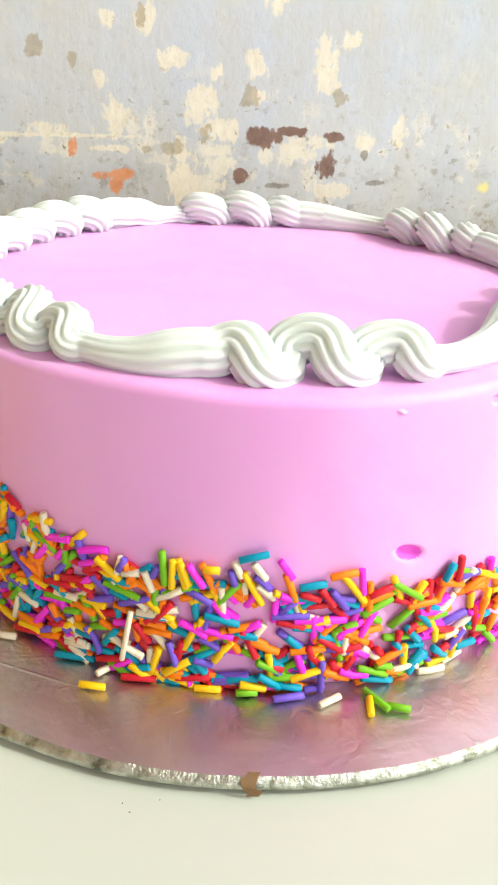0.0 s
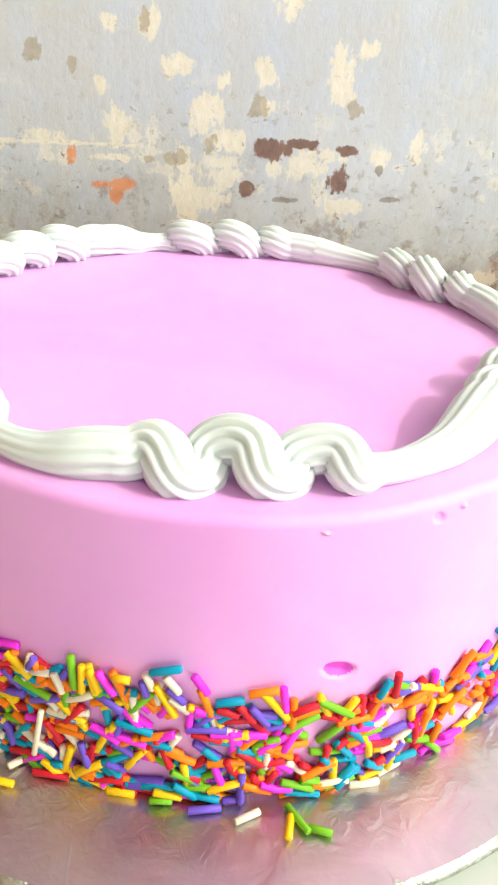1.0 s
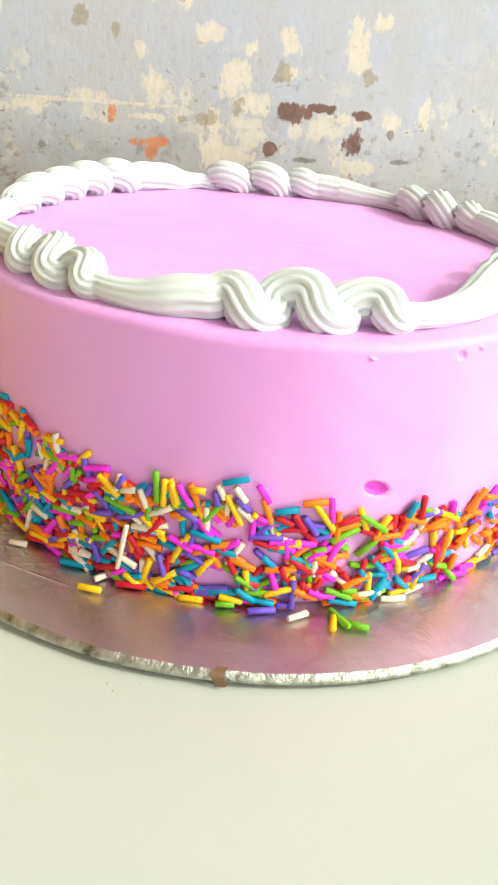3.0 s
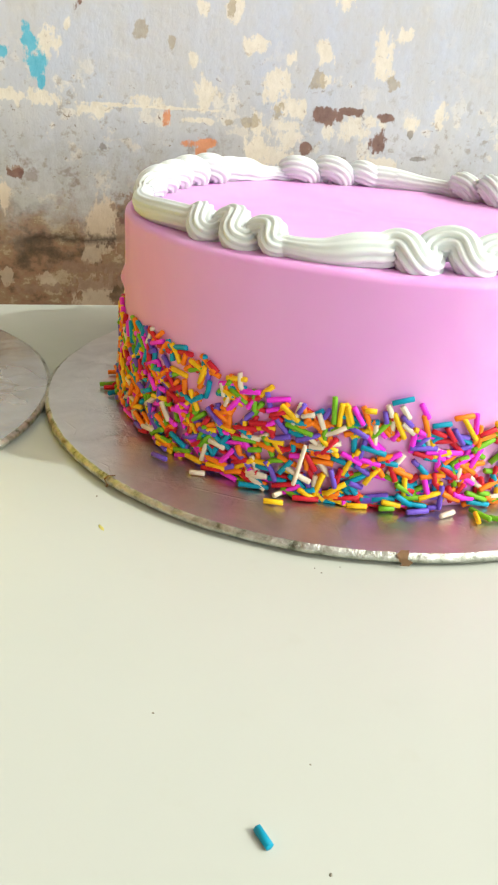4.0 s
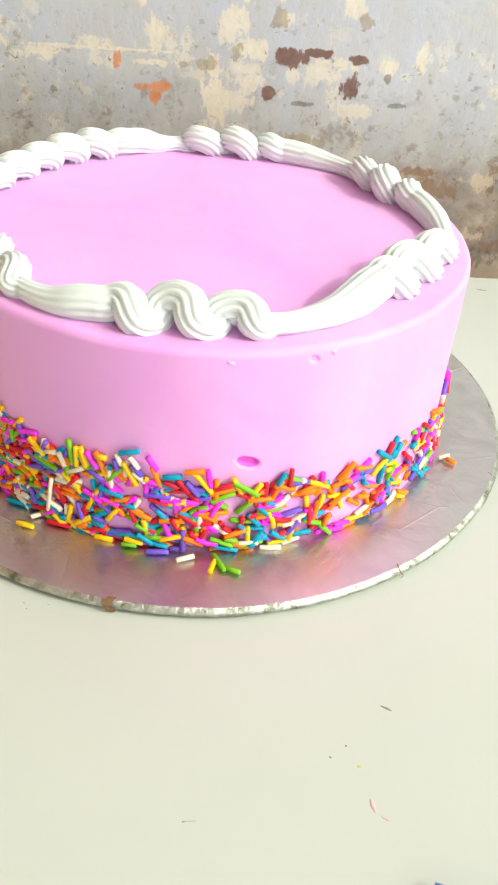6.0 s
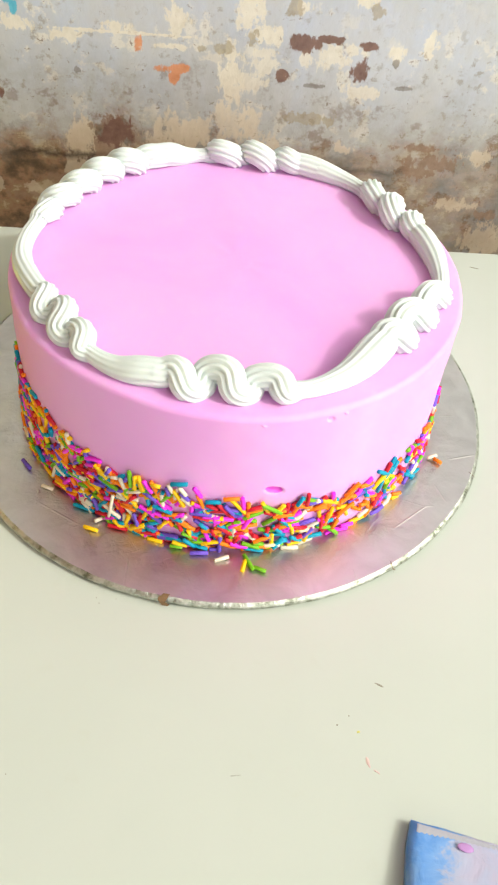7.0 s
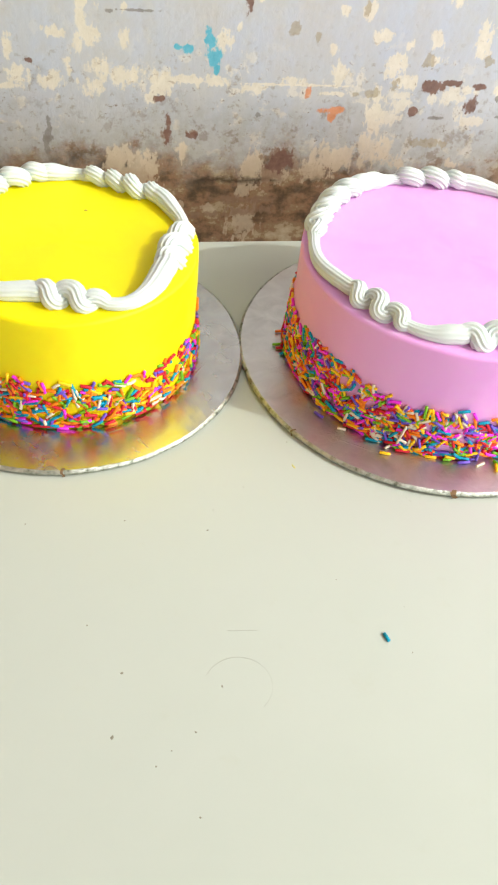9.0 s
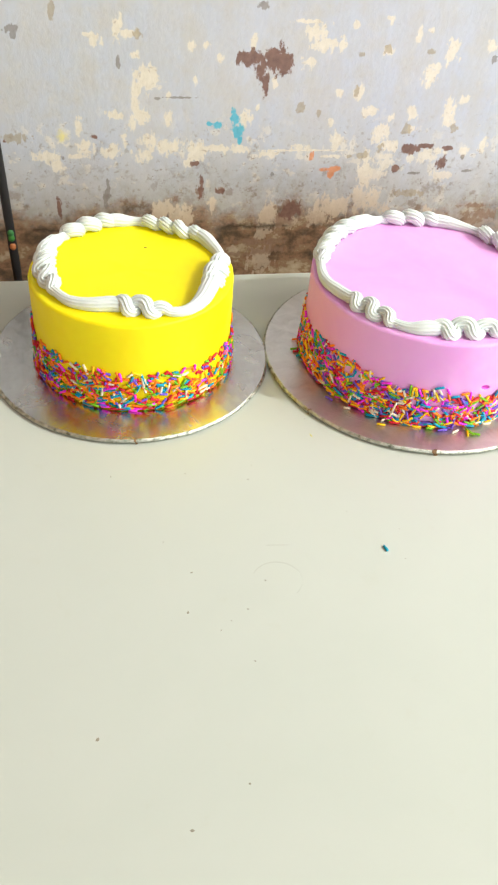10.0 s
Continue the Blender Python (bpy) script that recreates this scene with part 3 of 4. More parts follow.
def piped_border(c, course, top, tube, swirls, parent, seed):
    """White cream piped round the rim in one go: swirls of arched folds with plain strands between, on a course of
    (degree, radius) points. swirls: first and last degree, number of folds, size, and how far the strand before
    swells towards it; in order round the rim."""
    first = swirls[0][0] - 6
    raw, rad, owner = [], [], []
    for i in range(int(361 / 0.05)):
        d = first + i * 0.05
        a = radians(d)
        ring_r = course_radius(course, d)
        inside = [(k, w) for k, w in enumerate(swirls) if w[0] <= d <= w[1]]
        jit = 0.0008 * wobble(math.cos(a), math.sin(a), seed, 4)
        lump = 1 + 0.05 * wobble(math.cos(a), math.sin(a), seed + 3, 9)
        if inside:
            k, (a0, a1, folds, size, swell) = inside[0]
            f = (d - a0) / (a1 - a0)
            env = ease(f * 3.4) * ease((1 - f) * 6)
            taper = size * (1.08 - 0.58 * f ** 1.15) * (1 + 0.10 * wobble(d * 0.13, seed, k, 1))
            ph = 2 * math.pi * folds * f - 0.45
            pitch = radians(a1 - a0) / folds
            wave = (0.0052 * math.sin(ph) + 0.0004) * taper * env
            front = -0.0026 * math.cos(ph) * taper * env
            a -= pitch / (2 * math.pi) * env * ease(f * folds * 0.9) * (0.30 * math.cos(ph) + 0.38 * math.sin(2 * ph))
            q = tube * (0.98 + env * (2.0 * (size - 0.92) - 0.08)) * (1 - env * 0.12 * (1 - taper)) * (1 - 0.367 * ease((f - 0.84) / 0.16))
            q *= 1 + (swell - 1) * (1 - ease(f * 3))
            p = polar(c, ring_r - 0.78 * wave + 0.62 * front + jit, a, top + 0.0034 + 0.0014 * env * taper + (0.0013 + 0.004 * (swell - 1)) * (1 - ease(f * 4)) + 0.62 * wave + 0.78 * front)
            owner.append((0, k))
        else:
            ends = sorted(w[1] if w[1] < d else w[1] - 360 for w in swirls)
            starts = sorted((w[0] if w[0] > d else w[0] + 360, w[4]) for w in swirls)
            f, swell = (d - ends[-1]) / (starts[0][0] - ends[-1]), starts[0][1]
            q = tube * (0.62 + 0.36 * ease(f * 1.15)) * (1 + (swell - 1) * ease(f))
            p = polar(c, ring_r + jit, a, top + 0.0034 - 0.0002 * math.sin(math.pi * f) + (0.0013 + 0.004 * (swell - 1)) * ease((f - 0.4) / 0.6))
            owner.append((1, round(starts[0][0]) % 360))
        raw.append(p)
        rad.append(q * lump)
    pts, qs, own = [raw[0]], [rad[0]], [owner[0]]
    for p, q, o in zip(raw[1:], rad[1:], owner[1:]):
        if (p - pts[-1]).length > 0.0007:
            pts.append(p)
            qs.append(q)
            own.append(o)
    groove = [0.13 if o[0] else 0.28 for o in own]
    groove = [sum(groove[max(0, i - 12):i + 13]) / len(groove[max(0, i - 12):i + 13]) for i in range(len(groove))]
    rings = sweep(pts, qs, 12, groove)
    n, last = len(rings[0]), len(rings) - 1
    normals = [[(rings[min(i + 1, last)][k] - rings[max(i - 1, 0)][k]).cross(rings[i][(k + 1) % n] - rings[i][k - 1]) for k in range(n)] for i in range(len(rings))]
    start = 0
    for i in range(1, len(own) + 1):
        if i == len(own) or own[i] != own[start]:
            ob = part("cream_strand" if own[start][0] else "cream_swirl", ring_mesh(rings[start:i + 1], False, False), M_CREAM, parent)
            # one smooth surface across the joins of folds and strands
            across = [v.normalized() for row in normals[start:i + 1] for v in row]
            side = sum(v.dot(ob.data.vertices[j].normal) for j, v in enumerate(across))
            ob.data.normals_split_custom_set_from_vertices([v if side > 0 else -v for v in across])
            start = i


def rod(length, r, bend, seed):
    rnd = random.Random(seed)
    rings, n = [], 6
    for s, w in ((-0.5, 0.84), (-0.475, 1.0), (0.0, 1.0), (0.475, 1.0), (0.5, 0.84)):
        off = bend * (4 * s * s - 0.5) * length
        rings.append([(s * length, off + w * r * math.cos(2 * math.pi * k / n), w * r * math.sin(2 * math.pi * k / n)) for k in range(n)])
    bm = ring_mesh(rings)
    me = bpy.data.meshes.new("sprinkle")
    bm.to_mesh(me)
    bm.free()
    me.shade_smooth()
    return me


LENGTHS = (0.0050, 0.0068, 0.0078, 0.0088, 0.0080)
ROD_MESH = {}
for colour, mat in M_SPRINKLE.items():
    for k, (ln, bend) in enumerate(zip(LENGTHS, (0, 0, 0.03, 0, 0.10))):
        me = rod(ln, 0.00102, bend, k)
        me.materials.append(mat)
        ROD_MESH[colour, k] = me
LONG_ROD = rod(0.0155, 0.0008, 0.004, 1)
LONG_ROD.materials.append(M_SPRINKLE["white"])


def side_pose(c, r, a, z, turn, tip, spin):
    """Lying against a cake's side at the angle a, turned in its face by turn, with one end tipped out by tip."""
    place = polar(c, r, a, z)
    return Matrix.Translation(place) @ Matrix.Rotation(a + math.pi / 2, 4, "Z") @ Matrix.Rotation(turn, 4, "Y") @ Matrix.Rotation(tip, 4, "Z") @ Matrix.Rotation(spin, 4, "X")


def sprinkle_band(c, r, amount, height, parent, weights, near, thick, seed, single=300):
    rnd = random.Random(seed)
    names = list(SPRINKLE_COLOURS)
    made = []
    base = TOP + 0.0052
    for i in range(amount):
        a = rnd.uniform(-math.pi, math.pi)
        if rnd.random() > 0.66 + 0.34 * math.cos(a - thick):
            continue
        h = height(a)
        f = rnd.random() ** 1.15
        z = base + f * h + rnd.uniform(-0.001, 0.0015)
        layer = rnd.random()
        out = 0.0003 + layer * 0.0009 + (1 - f) ** 2 * 0.0026 * rnd.random()
        turn = rnd.gauss(0, 0.85) if rnd.random() < 0.75 else rnd.uniform(-1.57, 1.57)
        if f < 0.12:
            turn *= 0.35
        reach = abs(math.sin(turn)) * 0.0032
        z = max(z, base - 0.0002 + reach * (0.9 if f < 0.3 else 0.4))
        colour = rnd.choices(names, weights)[0]
        m = side_pose(c, r + out, a, z, turn, rnd.gauss(0, 0.09), rnd.uniform(0, 6.28))
        made.append((out + 0.004 * math.cos(a - near), a, m, colour, rnd.choices(range(5), (1, 3, 3, 3, 1.2))[0]))
    made.sort(key=lambda s: -s[0])
    for _, a, m, colour, k in made[:single]:
        ob = new("sprinkle", ROD_MESH[colour, k])
        ob.parent = parent
        ob.matrix_basis = m
    verts, faces, slots = [], [], []
    for _, a, m, colour, k in made[single:]:
        me, start = ROD_MESH[colour, k], len(verts)
        verts += [m @ v.co for v in me.vertices]
        for p in me.polygons:
            faces.append([start + v for v in p.vertices])
            slots.append(names.index(colour))
    me = bpy.data.meshes.new("sprinkle_rest")
    me.from_pydata(verts, [], faces)
    for n in names:
        me.materials.append(M_SPRINKLE[n])
    me.polygons.foreach_set("material_index", slots)
    me.shade_smooth()
    ob = new("sprinkle_rest", me)
    ob.parent = parent
    tagged(ob, "many coloured sugar strands stuck in a band", kind="stuff")


def cake_board(c, r, label, worn, seed, foil):
    board = tagged(new("cake_board"), label, "cake board")
    prof = [(r - 0.0045, TOP + 0.0001), (r - 0.0012, TOP + 0.0006), (r, TOP + 0.0018), (r - 0.0002, TOP + 0.0033), (r - 0.0018, TOP + 0.0042)]
    prof += [(r * (1 - k / 22) - 0.0014 * (1 - k / 22), TOP + 0.0042) for k in range(1, 18)]
    rings = []
    for j, (pr, z) in enumerate(prof):
        ring = []
        for i in range(420):
            a = 2 * math.pi * i / 420
            x, y = pr * math.cos(a), pr * math.sin(a)
            dz = 0.00022 * wobble(x, y, seed, 60) + 0.00012 * wobble(x, y, seed, 210)
            dr = 0.0002 * wobble(math.cos(a), math.sin(a), seed + j * 0.6, 30) + 0.0006 * wobble(math.cos(a), math.sin(a), seed, 4) if j < 5 else 0
            ring.append(polar(c, pr + dr, a, z + (dz if j > 2 else dz * 0.4 + 0.0002)))
        rings.append(ring)
    part("foil_top", ring_mesh(rings[4:], True, False), foil, board)
    rim = part("foil_rim", ring_mesh(rings[:5], False, True), M_RIM, board, "crumpled foil edge")
    for deg, wide in worn:
        bits = []
        for k in range(9):
            z = TOP + 0.0009 + 0.0034 * min(k, 6) / 6
            rr = r + 0.0006 - (0.0012 * max(0, k - 5))
            w = wide * (0.7 + 0.35 * wobble(deg, k, seed, 0.7))
            bits.append([polar(c, rr, radians(deg) + (q - 0.5) * w / r + 0.006 * math.sin(k * 0.9), z + (0.0002 if k > 5 else 0)) for q in (0, 0.25, 0.5, 0.75, 1)])
        bm = bmesh.new()
        vs = [[bm.verts.new(p) for p in row] for row in bits]
        for u, v in zip(vs, vs[1:]):
            for q in range(4):
                bm.faces.new((u[q], u[q + 1], v[q + 1], v[q]))
        part("worn_edge", bm, M_CARD, rim, "torn foil showing brown cardboard")
    return board


cake_board(PINK, 0.1335, "round silver foil cake board with a crumpled worn edge", [(-100.6, 0.0045), (-147, 0.0014), (-56.2, 0.0006), (-24.4, 0.0005)], 3.0, M_FOIL)
cake_board(YELLOW, 0.1175, "round silver foil cake board under the yellow cake", [(-92, 0.002)], 8.0, M_FOIL_YELLOW)

pink_cake = tagged(new("cake"), "round pink frosted cake with white piped cream and coloured sprinkles", "cake", "cakes on the table")
icing_body(PINK_CAKE, PINK_R, 0.833, M_PINK, pink_cake, [(-80.6, 0.7912, 0.0034, 0.0020, 0.0022), (-70.0, 0.8286, 0.0015, 0.0012, 0.0008)],
           [(172, 0.803, 0.004, 0.006, 0.0022), (-84.8, 0.8295, 0.0012, 0.0006, 0.0007), (-66.4, 0.8300, 0.0010, 0.0008, 0.0008)])
PINK_COURSE = [(-175, 0.0940), (-163, 0.0915), (-152, 0.0885), (-143, 0.0890), (-134, 0.0910), (-124, 0.0930), (-116, 0.0925), (-107, 0.0900), (-92, 0.0890), (-81, 0.0905), (-74, 0.0935), (-66, 0.0925), (-56, 0.0890), (-46, 0.0858),
               (-32, 0.0862), (-22, 0.0895), (-12, 0.0935), (0, 0.0930), (14, 0.0910), (26, 0.0890), (40, 0.0905), (56, 0.0930), (78, 0.0905), (96, 0.0920), (111, 0.0925), (126, 0.0930), (142, 0.0915), (160, 0.0915), (172, 0.0925)]
PINK_SWIRLS = [(67, 101, 3.05, 1.0, 1.0), (113, 172, 6.05, 0.98, 1.1), (204, 234, 3, 0.92, 0.86), (250, 286, 3.05, 0.965, 1.05), (312, 348, 3.05, 0.98, 1.22), (374, 405, 3.05, 1.0, 1.0)]
piped_border(PINK, PINK_COURSE, 0.833, 0.0056, PINK_SWIRLS, pink_cake, 1.0)


def pink_height(a):
    return 0.0275 + 0.0125 * max(0.0, math.cos(a - radians(-163))) ** 2.2 + 0.003 * noise.noise(Vector((3.2 * math.cos(a), 3.2 * math.sin(a), 2)))


sprinkle_band(PINK_CAKE, PINK_R + 0.0004, 2500, pink_height, pink_cake, (21, 11, 12, 16, 13, 12, 9, 8), radians(-100), radians(-175), 11)

# strands that stand out along the band's upper edge (degree, height, turn, length in mm), and those fallen on the board
SIDE_0 = [(-101.0, 0.7941, -17, 7.2), (-103.0, 0.7904, 67, 4.6), (-100.2, 0.7902, 53, 5.4), (-103.6, 0.7880, 76, 4.3), (-101.0, 0.7853, 62, 10.0), (-99.3, 0.7845, 39, 5.8), (-99.7, 0.7871, 43, 5.3), (-112.8, 0.7884, 86, 9.5), (-111.6, 0.7871, -88, 8.1), (-110.0, 0.7876, 72, 6.7), (-108.4, 0.7875, 57, 7.0), (-106.4, 0.7897, 0, 4.0), (-120.8, 0.7847, 36, 8.2), (-118.7, 0.7870, -63, 4.3), (-117.4, 0.7851, -15, 4.7), (-114.9, 0.7838, 67, 5.7), (-123.1, 0.7837, -25, 5.7), (-118.8, 0.7795, 14, 9.9), (-96.8, 0.7909, 57, 6.0), (-96.1, 0.7858, 70, 8.1)]
SIDE_0_COLOURS = "blue white white purple yellow white purple green yellow yellow magenta yellow yellow purple white white red green magenta orange".split()
SIDE_1 = [(-93.2, 0.7862, -9, 6.5), (-93.4, 0.7830, 20, 5.2), (-91.2, 0.7827, 53, 6.5), (-89.5, 0.7817, 53, 7.0), (-89.2, 0.7889, -8, 6.8), (-86.6, 0.7864, 82, 7.4), (-87.7, 0.7847, 53, 10.6), (-83.8, 0.7829, -20, 6.5), (-79.8, 0.7817, 36, 11.0), (-73.3, 0.7843, -62, 5.2), (-71.5, 0.7845, 90, 7.4), (-69.5, 0.7817, 1, 6.4), (-76.9, 0.7767, 0, 9.3), (-113.0, 0.7751, 41, 9.6), (-91.9, 0.7761, 2, 13.0), (-105.8, 0.7717, 13, 9.4), (-95.8, 0.7751, 16, 7.1), (-114.0, 0.7741, 2, 9.7), (-95.9, 0.7776, -1, 9.3), (-104.9, 0.7757, 13, 8.8)]
SIDE_1_COLOURS = "blue red red purple orange magenta yellow red green blue red purple orange yellow magenta magenta red white purple blue".split()
FALLEN = [(-0.0339, 0.0312, -19, 6.7), (0.0351, 0.0161, -62, 8.7), (0.0398, 0.0126, -23, 5.7), (0.0329, 0.0141, 75, 6.2), (0.0235, 0.0174, 22, 6.5), (0.0137, 0.0200, 2, 7.9), (0.0037, 0.0231, -6, 5.4), (0.0115, 0.0255, -3, 7.6), (-0.0223, 0.0323, -14, 9.0), (-0.0381, 0.0427, -20, 10.7), (-0.0295, 0.0373, 32, 7.6), (0.0207, 0.0222, 5, 5.4), (-0.0083, 0.0291, 19, 4.8), (0.1266, 0.0828, 25, 5.5), (0.1289, 0.0800, -40, 4.5), (-0.0679, 0.0675, -50, 7.0), (-0.0561, 0.0539, -20, 5.5)]
FALLEN_COLOURS = "yellow green green yellow white purple green orange red blue white purple magenta white orange purple white".split()


def on_side(deg):
    """The angle round the pink cake of a point given in degrees round its board."""
    p = polar(PINK, 0.1035, radians(deg), 0)
    return math.atan2(p.y - PINK_CAKE[1], p.x - PINK_CAKE[0])


for rows, colours in ((SIDE_0, SIDE_0_COLOURS), (SIDE_1, SIDE_1_COLOURS)):
    for (deg, z, turn, ln), colour in zip(rows, colours):
        ob = new("sprinkle", ROD_MESH[colour, 3])
        ob.parent = pink_cake
        ob.matrix_basis = side_pose(PINK_CAKE, PINK_R + 0.0019, on_side(deg), z, radians(turn), 0.0, 0.4 * turn) @ Matrix.Diagonal((ln / 8.8, 0.96, 0.96, 1))
for (x, y, turn, ln), colour in zip(FALLEN, FALLEN_COLOURS):
    ob = new("sprinkle", ROD_MESH[colour, 3])
    ob.parent = pink_cake
    ob.matrix_basis = pose(x, y, TOP + 0.0056, 0, 0, turn) @ Matrix.Diagonal((ln / 8.8, 0.96, 0.96, 1))
for (x, y, turn), colour in zip(((-0.0815, 0.1385, 6), (-0.0800, 0.1345, 2), (-0.0790, 0.1295, 30), (-0.0770, 0.1530, 8)), ("green", "red", "blue", "orange")):
    ob = new("sprinkle", ROD_MESH[colour, 2])
    ob.parent = pink_cake
    ob.matrix_basis = pose(x, y, TOP + 0.0057, 0, 0, turn)
stick = new("sprinkle", LONG_ROD)
stick.parent = pink_cake
stick.matrix_basis = side_pose(PINK_CAKE, PINK_R + 0.0036, on_side(-117.9), 0.7672, radians(-80), 0.03, 0.3)

yellow_cake = tagged(new("cake"), "round yellow frosted cake with white piped cream and coloured sprinkles", "cake", "cakes on the table")
icing_body(YELLOW_CAKE, YELLOW_R, 0.832, M_YELLOW, yellow_cake, [])
YELLOW_COURSE = [(-178, 0.0685), (-164, 0.0675), (-150, 0.0690), (-138, 0.0700), (-124, 0.0660), (-110, 0.0605), (-100, 0.0600), (-88, 0.0630), (-76, 0.0690), (-65, 0.0755), (-54, 0.0750), (-36, 0.0690), (-20, 0.0670),
                 (-6, 0.0705), (8, 0.0740), (24, 0.0750), (40, 0.0750), (54, 0.0725), (70, 0.0738), (84, 0.0760), (106, 0.0765), (122, 0.0745), (140, 0.0745), (156, 0.0725), (170, 0.0695)]
YELLOW_SWIRLS = [(98, 138, 3.1, 0.97, 1.0), (148, 212, 5.05, 0.98, 1.0), (254, 290, 2.6, 0.94, 1.0), (328, 366, 3.05, 1.0, 1.2), (396, 442, 4.1, 0.93, 1.0)]
piped_border(YELLOW_CAKE, YELLOW_COURSE, 0.832, 0.0059, YELLOW_SWIRLS, yellow_cake, 5.0)


def yellow_height(a):
    return 0.0325 + 0.004 * math.cos(a - radians(-165)) + 0.004 * noise.noise(Vector((3 * math.cos(a), 3 * math.sin(a), 7)))


sprinkle_band(YELLOW_CAKE, YELLOW_R + 0.0003, 1750, yellow_height, yellow_cake, (24, 8, 8, 22, 11, 9, 10, 9), radians(-80), radians(-150), 23)

crumb = bmesh.new()
bmesh.ops.create_icosphere(crumb, subdivisions=2, radius=0.0008, matrix=Matrix.Translation((-0.2074, 0.1845, 0.8325)) @ Matrix.Diagonal((1.5, 0.8, 0.5, 1)))
part("crumb", crumb, plain("brown_crumb", (0.48, 0.36, 0.06), 0.8), yellow_cake, "tiny brown crumb")

# ---- small things on the table ----
loose = tagged(new("sprinkle", ROD_MESH["blue", 0]), "single blue sugar sprinkle lying on the table", "sprinkle")
loose.matrix_basis = pose(-0.0661, -0.0907, TOP + 0.0008, 0, 0, -72)


def sachet():
    """A soft printed packet, lying flat with puffed middle and crimped ends."""
    thing = tagged(new("packet"), "blue and grey printed plastic packet lying flat", "packet")
    m, nt, b = material("printed_film", (0.3, 0.4, 0.6), 0.35)
    co = nt.nodes.new("ShaderNodeTexCoord")
    xyz = nt.nodes.new("ShaderNodeSeparateXYZ")
    nt.links.new(co.outputs["Object"], xyz.inputs[0])
    n = noise_tex(nt, 70, 4, 0.6, 0.4)
    spread = math_node(nt, "ADD", math_node(nt, "MULTIPLY", xyz.outputs["X"], 12.0), n.outputs["Fac"])
    r = ramp(nt, spread, [(0.50, (0.09, 0.27, 0.66)), (0.72, (0.20, 0.38, 0.72)), (0.80, (0.42, 0.46, 0.62)), (0.95, (0.46, 0.44, 0.58))])
    nt.links.new(r.outputs["Color"], b.inputs["Base Color"])
    bump(nt, b, noise_tex(nt, 90, 4, 0.6, 0.8).outputs["Fac"], 0.5, 0.002)
    nx, ny, w, h = 30, 40, 0.085, 0.13
    bm = bmesh.new()
    grids = []
    for side in (1, 0):
        g = []
        for j in range(ny + 1):
            row = []
            for i in range(nx + 1):
                u, v = i / nx, j / ny
                puff = (math.sin(math.pi * u) * math.sin(math.pi * v)) ** 0.35
                z = 0.0004 + side * (0.0030 + 0.0055 * ease(v * 2.2) + 0.0055 * puff + 0.0010 * wobble(u, v, 3, 6))
                row.append(bm.verts.new((u * w + 0.0006 * wobble(v, u, 1, 9), -v * h + 0.0005 * wobble(u, v, 2, 12), z)))
            g.append(row)
        grids.append(g)
    up, dn = grids
    for j in range(ny):
        for i in range(nx):
            bm.faces.new((up[j][i], up[j + 1][i], up[j + 1][i + 1], up[j][i + 1]))
            bm.faces.new((dn[j][i], dn[j][i + 1], dn[j + 1][i + 1], dn[j + 1][i]))
    rim = lambda g: [g[0][i] for i in range(nx)] + [g[j][nx] for j in range(ny)] + [g[ny][i] for i in range(nx, 0, -1)] + [g[j][0] for j in range(ny, 0, -1)]
    a, d = rim(up), rim(dn)
    for k in range(len(a)):
        q = (k + 1) % len(a)
        bm.faces.new((a[k], a[q], d[q], d[k]))
    film = part("film", bm, m, thing)
    seal = bmesh.new()
    rows = [[seal.verts.new((0.002 + i * 0.0009, -0.001 - 0.0016 * q, 0.0050 + 0.0004 * (i % 2) - 0.0008 * abs(q - 1))) for i in range(90)] for q in range(4)]
    for a, c in zip(rows, rows[1:]):
        for i in range(89):
            seal.faces.new((a[i], c[i], c[i + 1], a[i + 1]))
    part("seal", seal, plain("crimped_seal", (0.46, 0.46, 0.52), 0.4), film, "grey crimped seal strip")
    mark = bmesh.new()
    bmesh.ops.create_icosphere(mark, subdivisions=2, radius=0.0022, matrix=Matrix.Translation((0.0185, -0.0052, 0.0062)) @ Matrix.Diagonal((1.3, 0.7, 0.10, 1)))
    part("print_mark", mark, plain("magenta_print", (0.52, 0.28, 0.62), 0.4), film, "small magenta printed mark")
    thing.matrix_basis = pose(0.0905, -0.0885, TOP, 0, 0, -15.5)


sachet()

# specks, smears and fine marks on the table
M_SPECK = plain("dark_speck", (0.30, 0.28, 0.21), 0.8)
M_SMEAR = plain("pink_smear", (0.72, 0.54, 0.50), 0.5)
M_DAUB = plain("yellow_smear", (0.70, 0.66, 0.16), 0.5)
SPECKS = [(-0.1999, -0.0959, 0.9), (-0.2058, -0.1271, 1.1), (-0.168, -0.129, 0.7), (-0.1872, -0.1426, 0.6), (-0.1531, -0.1079, 0.7), (-0.1488, -0.0141, 0.8), (-0.2478, -0.0012, 0.7), (-0.1703, -0.1666, 0.6),
          (-0.2637, -0.2043, 1.5), (-0.186, -0.2395, 0.8), (0.073, -0.0497, 0.4), (0.0682, -0.0534, 0.45), (-0.2186, -0.2593, 1.2), (-0.0281, -0.0004, 0.28), (-0.0267, -0.0030, 0.28), (-0.0200, -0.0008, 0.22), (-0.1239, 0.0158, 0.35), (-0.1438, 0.0001, 0.4), (-0.0914, 0.0502, 0.5), (-0.0838, -0.0533, 0.4), (-0.0549, -0.1003, 0.5), (-0.0512, -0.0738, 0.3), (-0.1939, -0.0034, 0.6), (-0.2159, -0.0681, 0.6), (-0.1798, -0.1364, 0.5)]


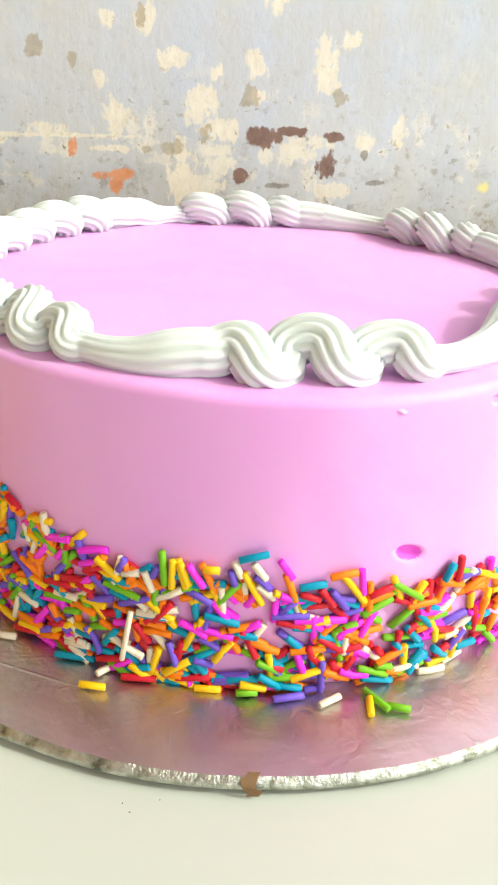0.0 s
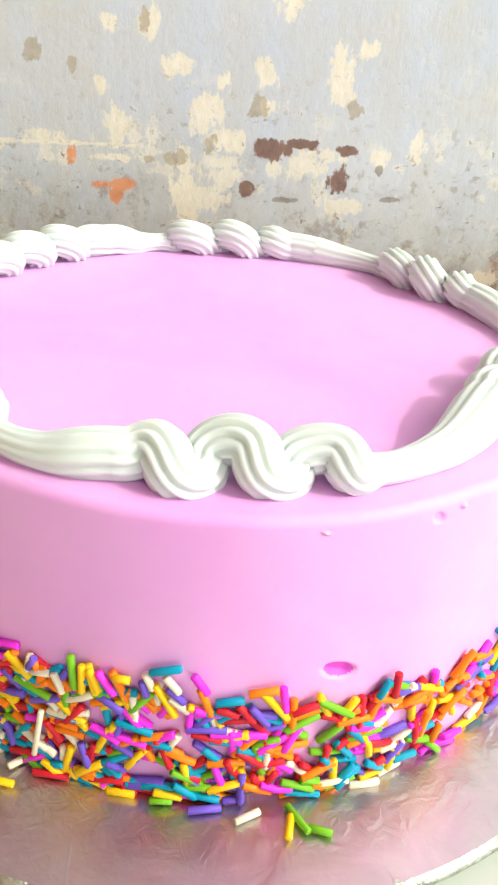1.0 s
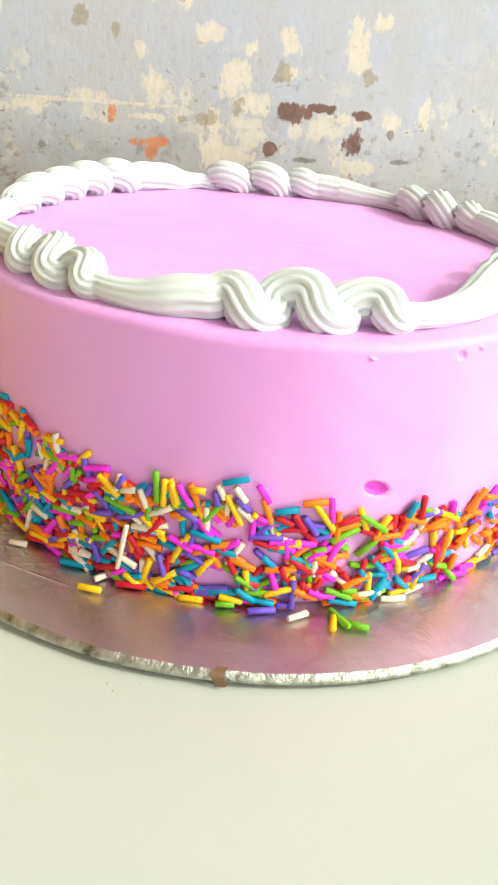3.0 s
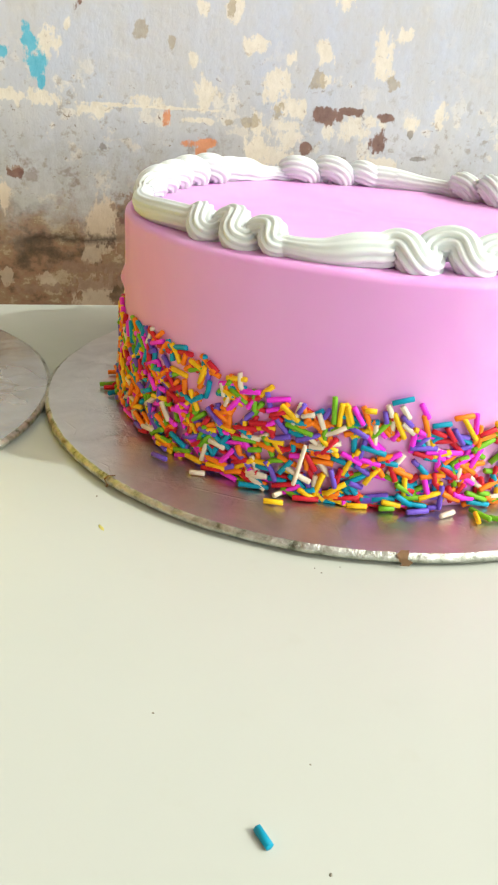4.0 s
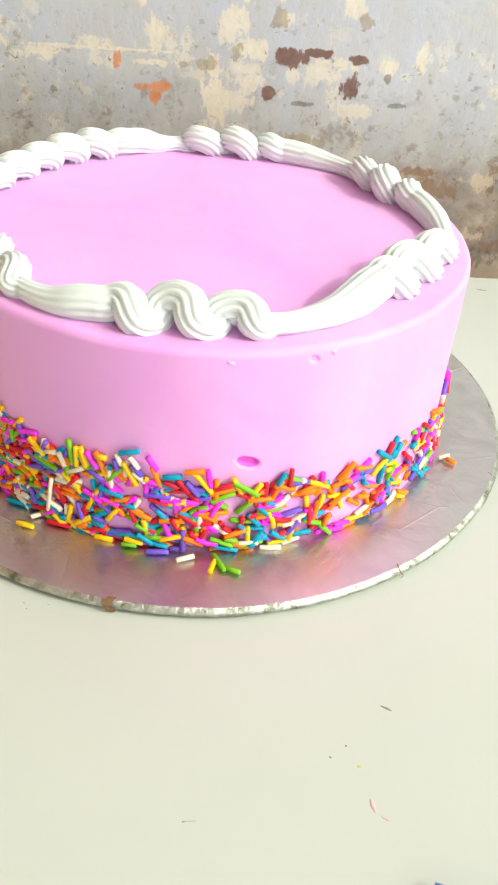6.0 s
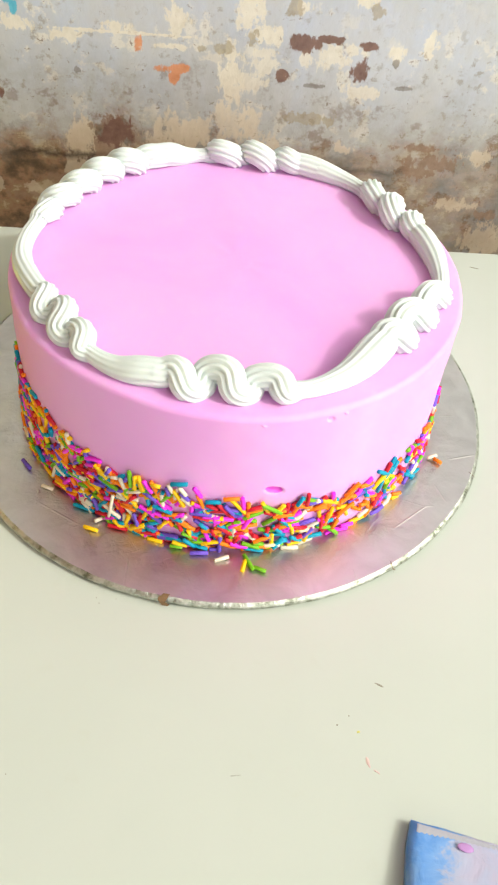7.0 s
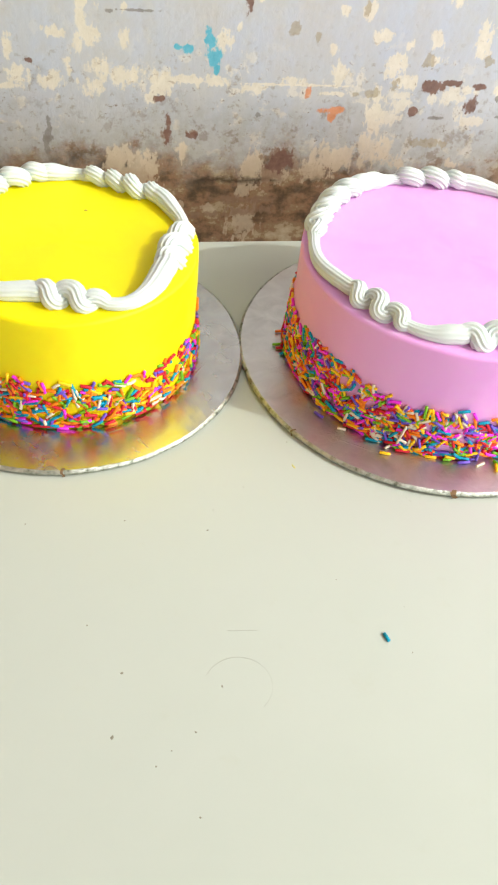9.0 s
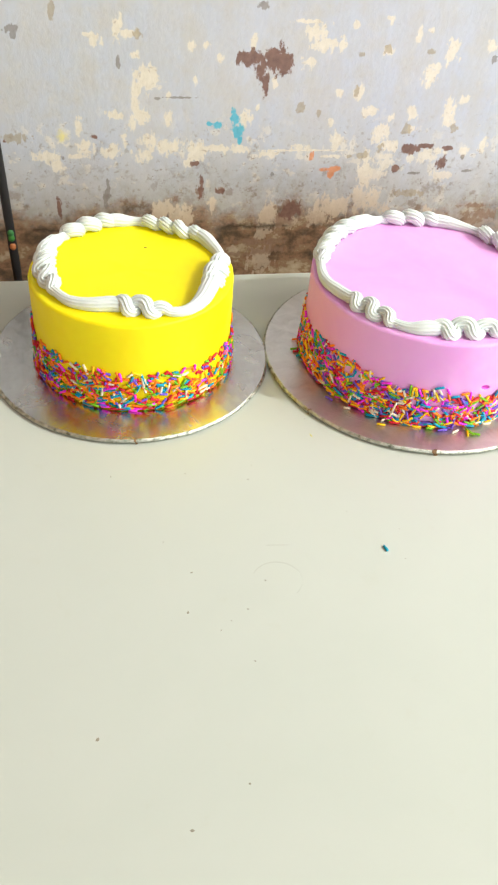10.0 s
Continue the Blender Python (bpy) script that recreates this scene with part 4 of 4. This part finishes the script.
def blob(name, x, y, a, b, turn, mat, seed):
    n, rings = 14, []
    for s, z in ((1.0, 0.0), (0.85, 0.00012), (0.4, 0.0002)):
        rings.append([Matrix.Rotation(turn, 3, "Z") @ Vector((a * s * w * math.cos(u), b * s * w * math.sin(u), 0)) + Vector((x, y, TOP + 0.00002 + z))
                      for u in [2 * math.pi * k / n for k in range(n)] for w in [1 + 0.5 * noise.noise(Vector((math.cos(u) * 1.5, math.sin(u) * 1.5, seed)))]])
    part(name, ring_mesh(rings, True, False), mat, table)


for k, (x, y, size) in enumerate(SPECKS):
    blob("speck", x, y, 0.0009 * size, 0.0006 * size, k * 1.3, M_SPECK, k * 2.1)
blob("speck", 0.0864, -0.0368, 0.0016, 0.0004, -0.5, M_SPECK, 71)
blob("speck", 0.186, 0.259, 0.0030, 0.0005, -0.3, M_SPECK, 72)
blob("smear", 0.0784, -0.0673, 0.0006, 0.0021, 0.2, M_SMEAR, 73)
blob("smear", 0.0813, -0.0709, 0.0012, 0.0004, -0.6, M_SMEAR, 74)
blob("smear", -0.0911, 0.0297, 0.0006, 0.0022, 0.3, M_DAUB, 75)
blob("smear", 0.076, -0.056, 0.0006, 0.0005, 0.3, M_DAUB, 76)


def scratch(points, width, mat):
    line = [Vector((x, y, TOP + 0.00006)) for x, y in points]
    rings = [[p + Vector((0, width * math.cos(u), width * 0.5 * math.sin(u))) for u in (0, 1.57, 3.14, 4.71)] for p in line]
    part("scratch", ring_mesh(rings), mat, table)


M_LINE = plain("faint_line", (0.47, 0.48, 0.42), 0.7)
arc = [(-0.1452 + 0.0165 * math.cos(radians(d)), -0.1085 + 0.0152 * math.sin(radians(d))) for d in range(150, -55, -8)]
scratch(arc[:12], 0.00016, M_LINE)
scratch(arc[11:], 0.00013, plain("worn_line", (0.50, 0.525, 0.465), 0.6))
scratch([(-0.1464 + k * 0.0022, -0.0783 - 0.00018 * k) for k in range(8)], 0.00014, M_LINE)
scratch([(0.028 + k * 0.0012, -0.0732 + 0.0001 * k) for k in range(4)], 0.00014, M_LINE)
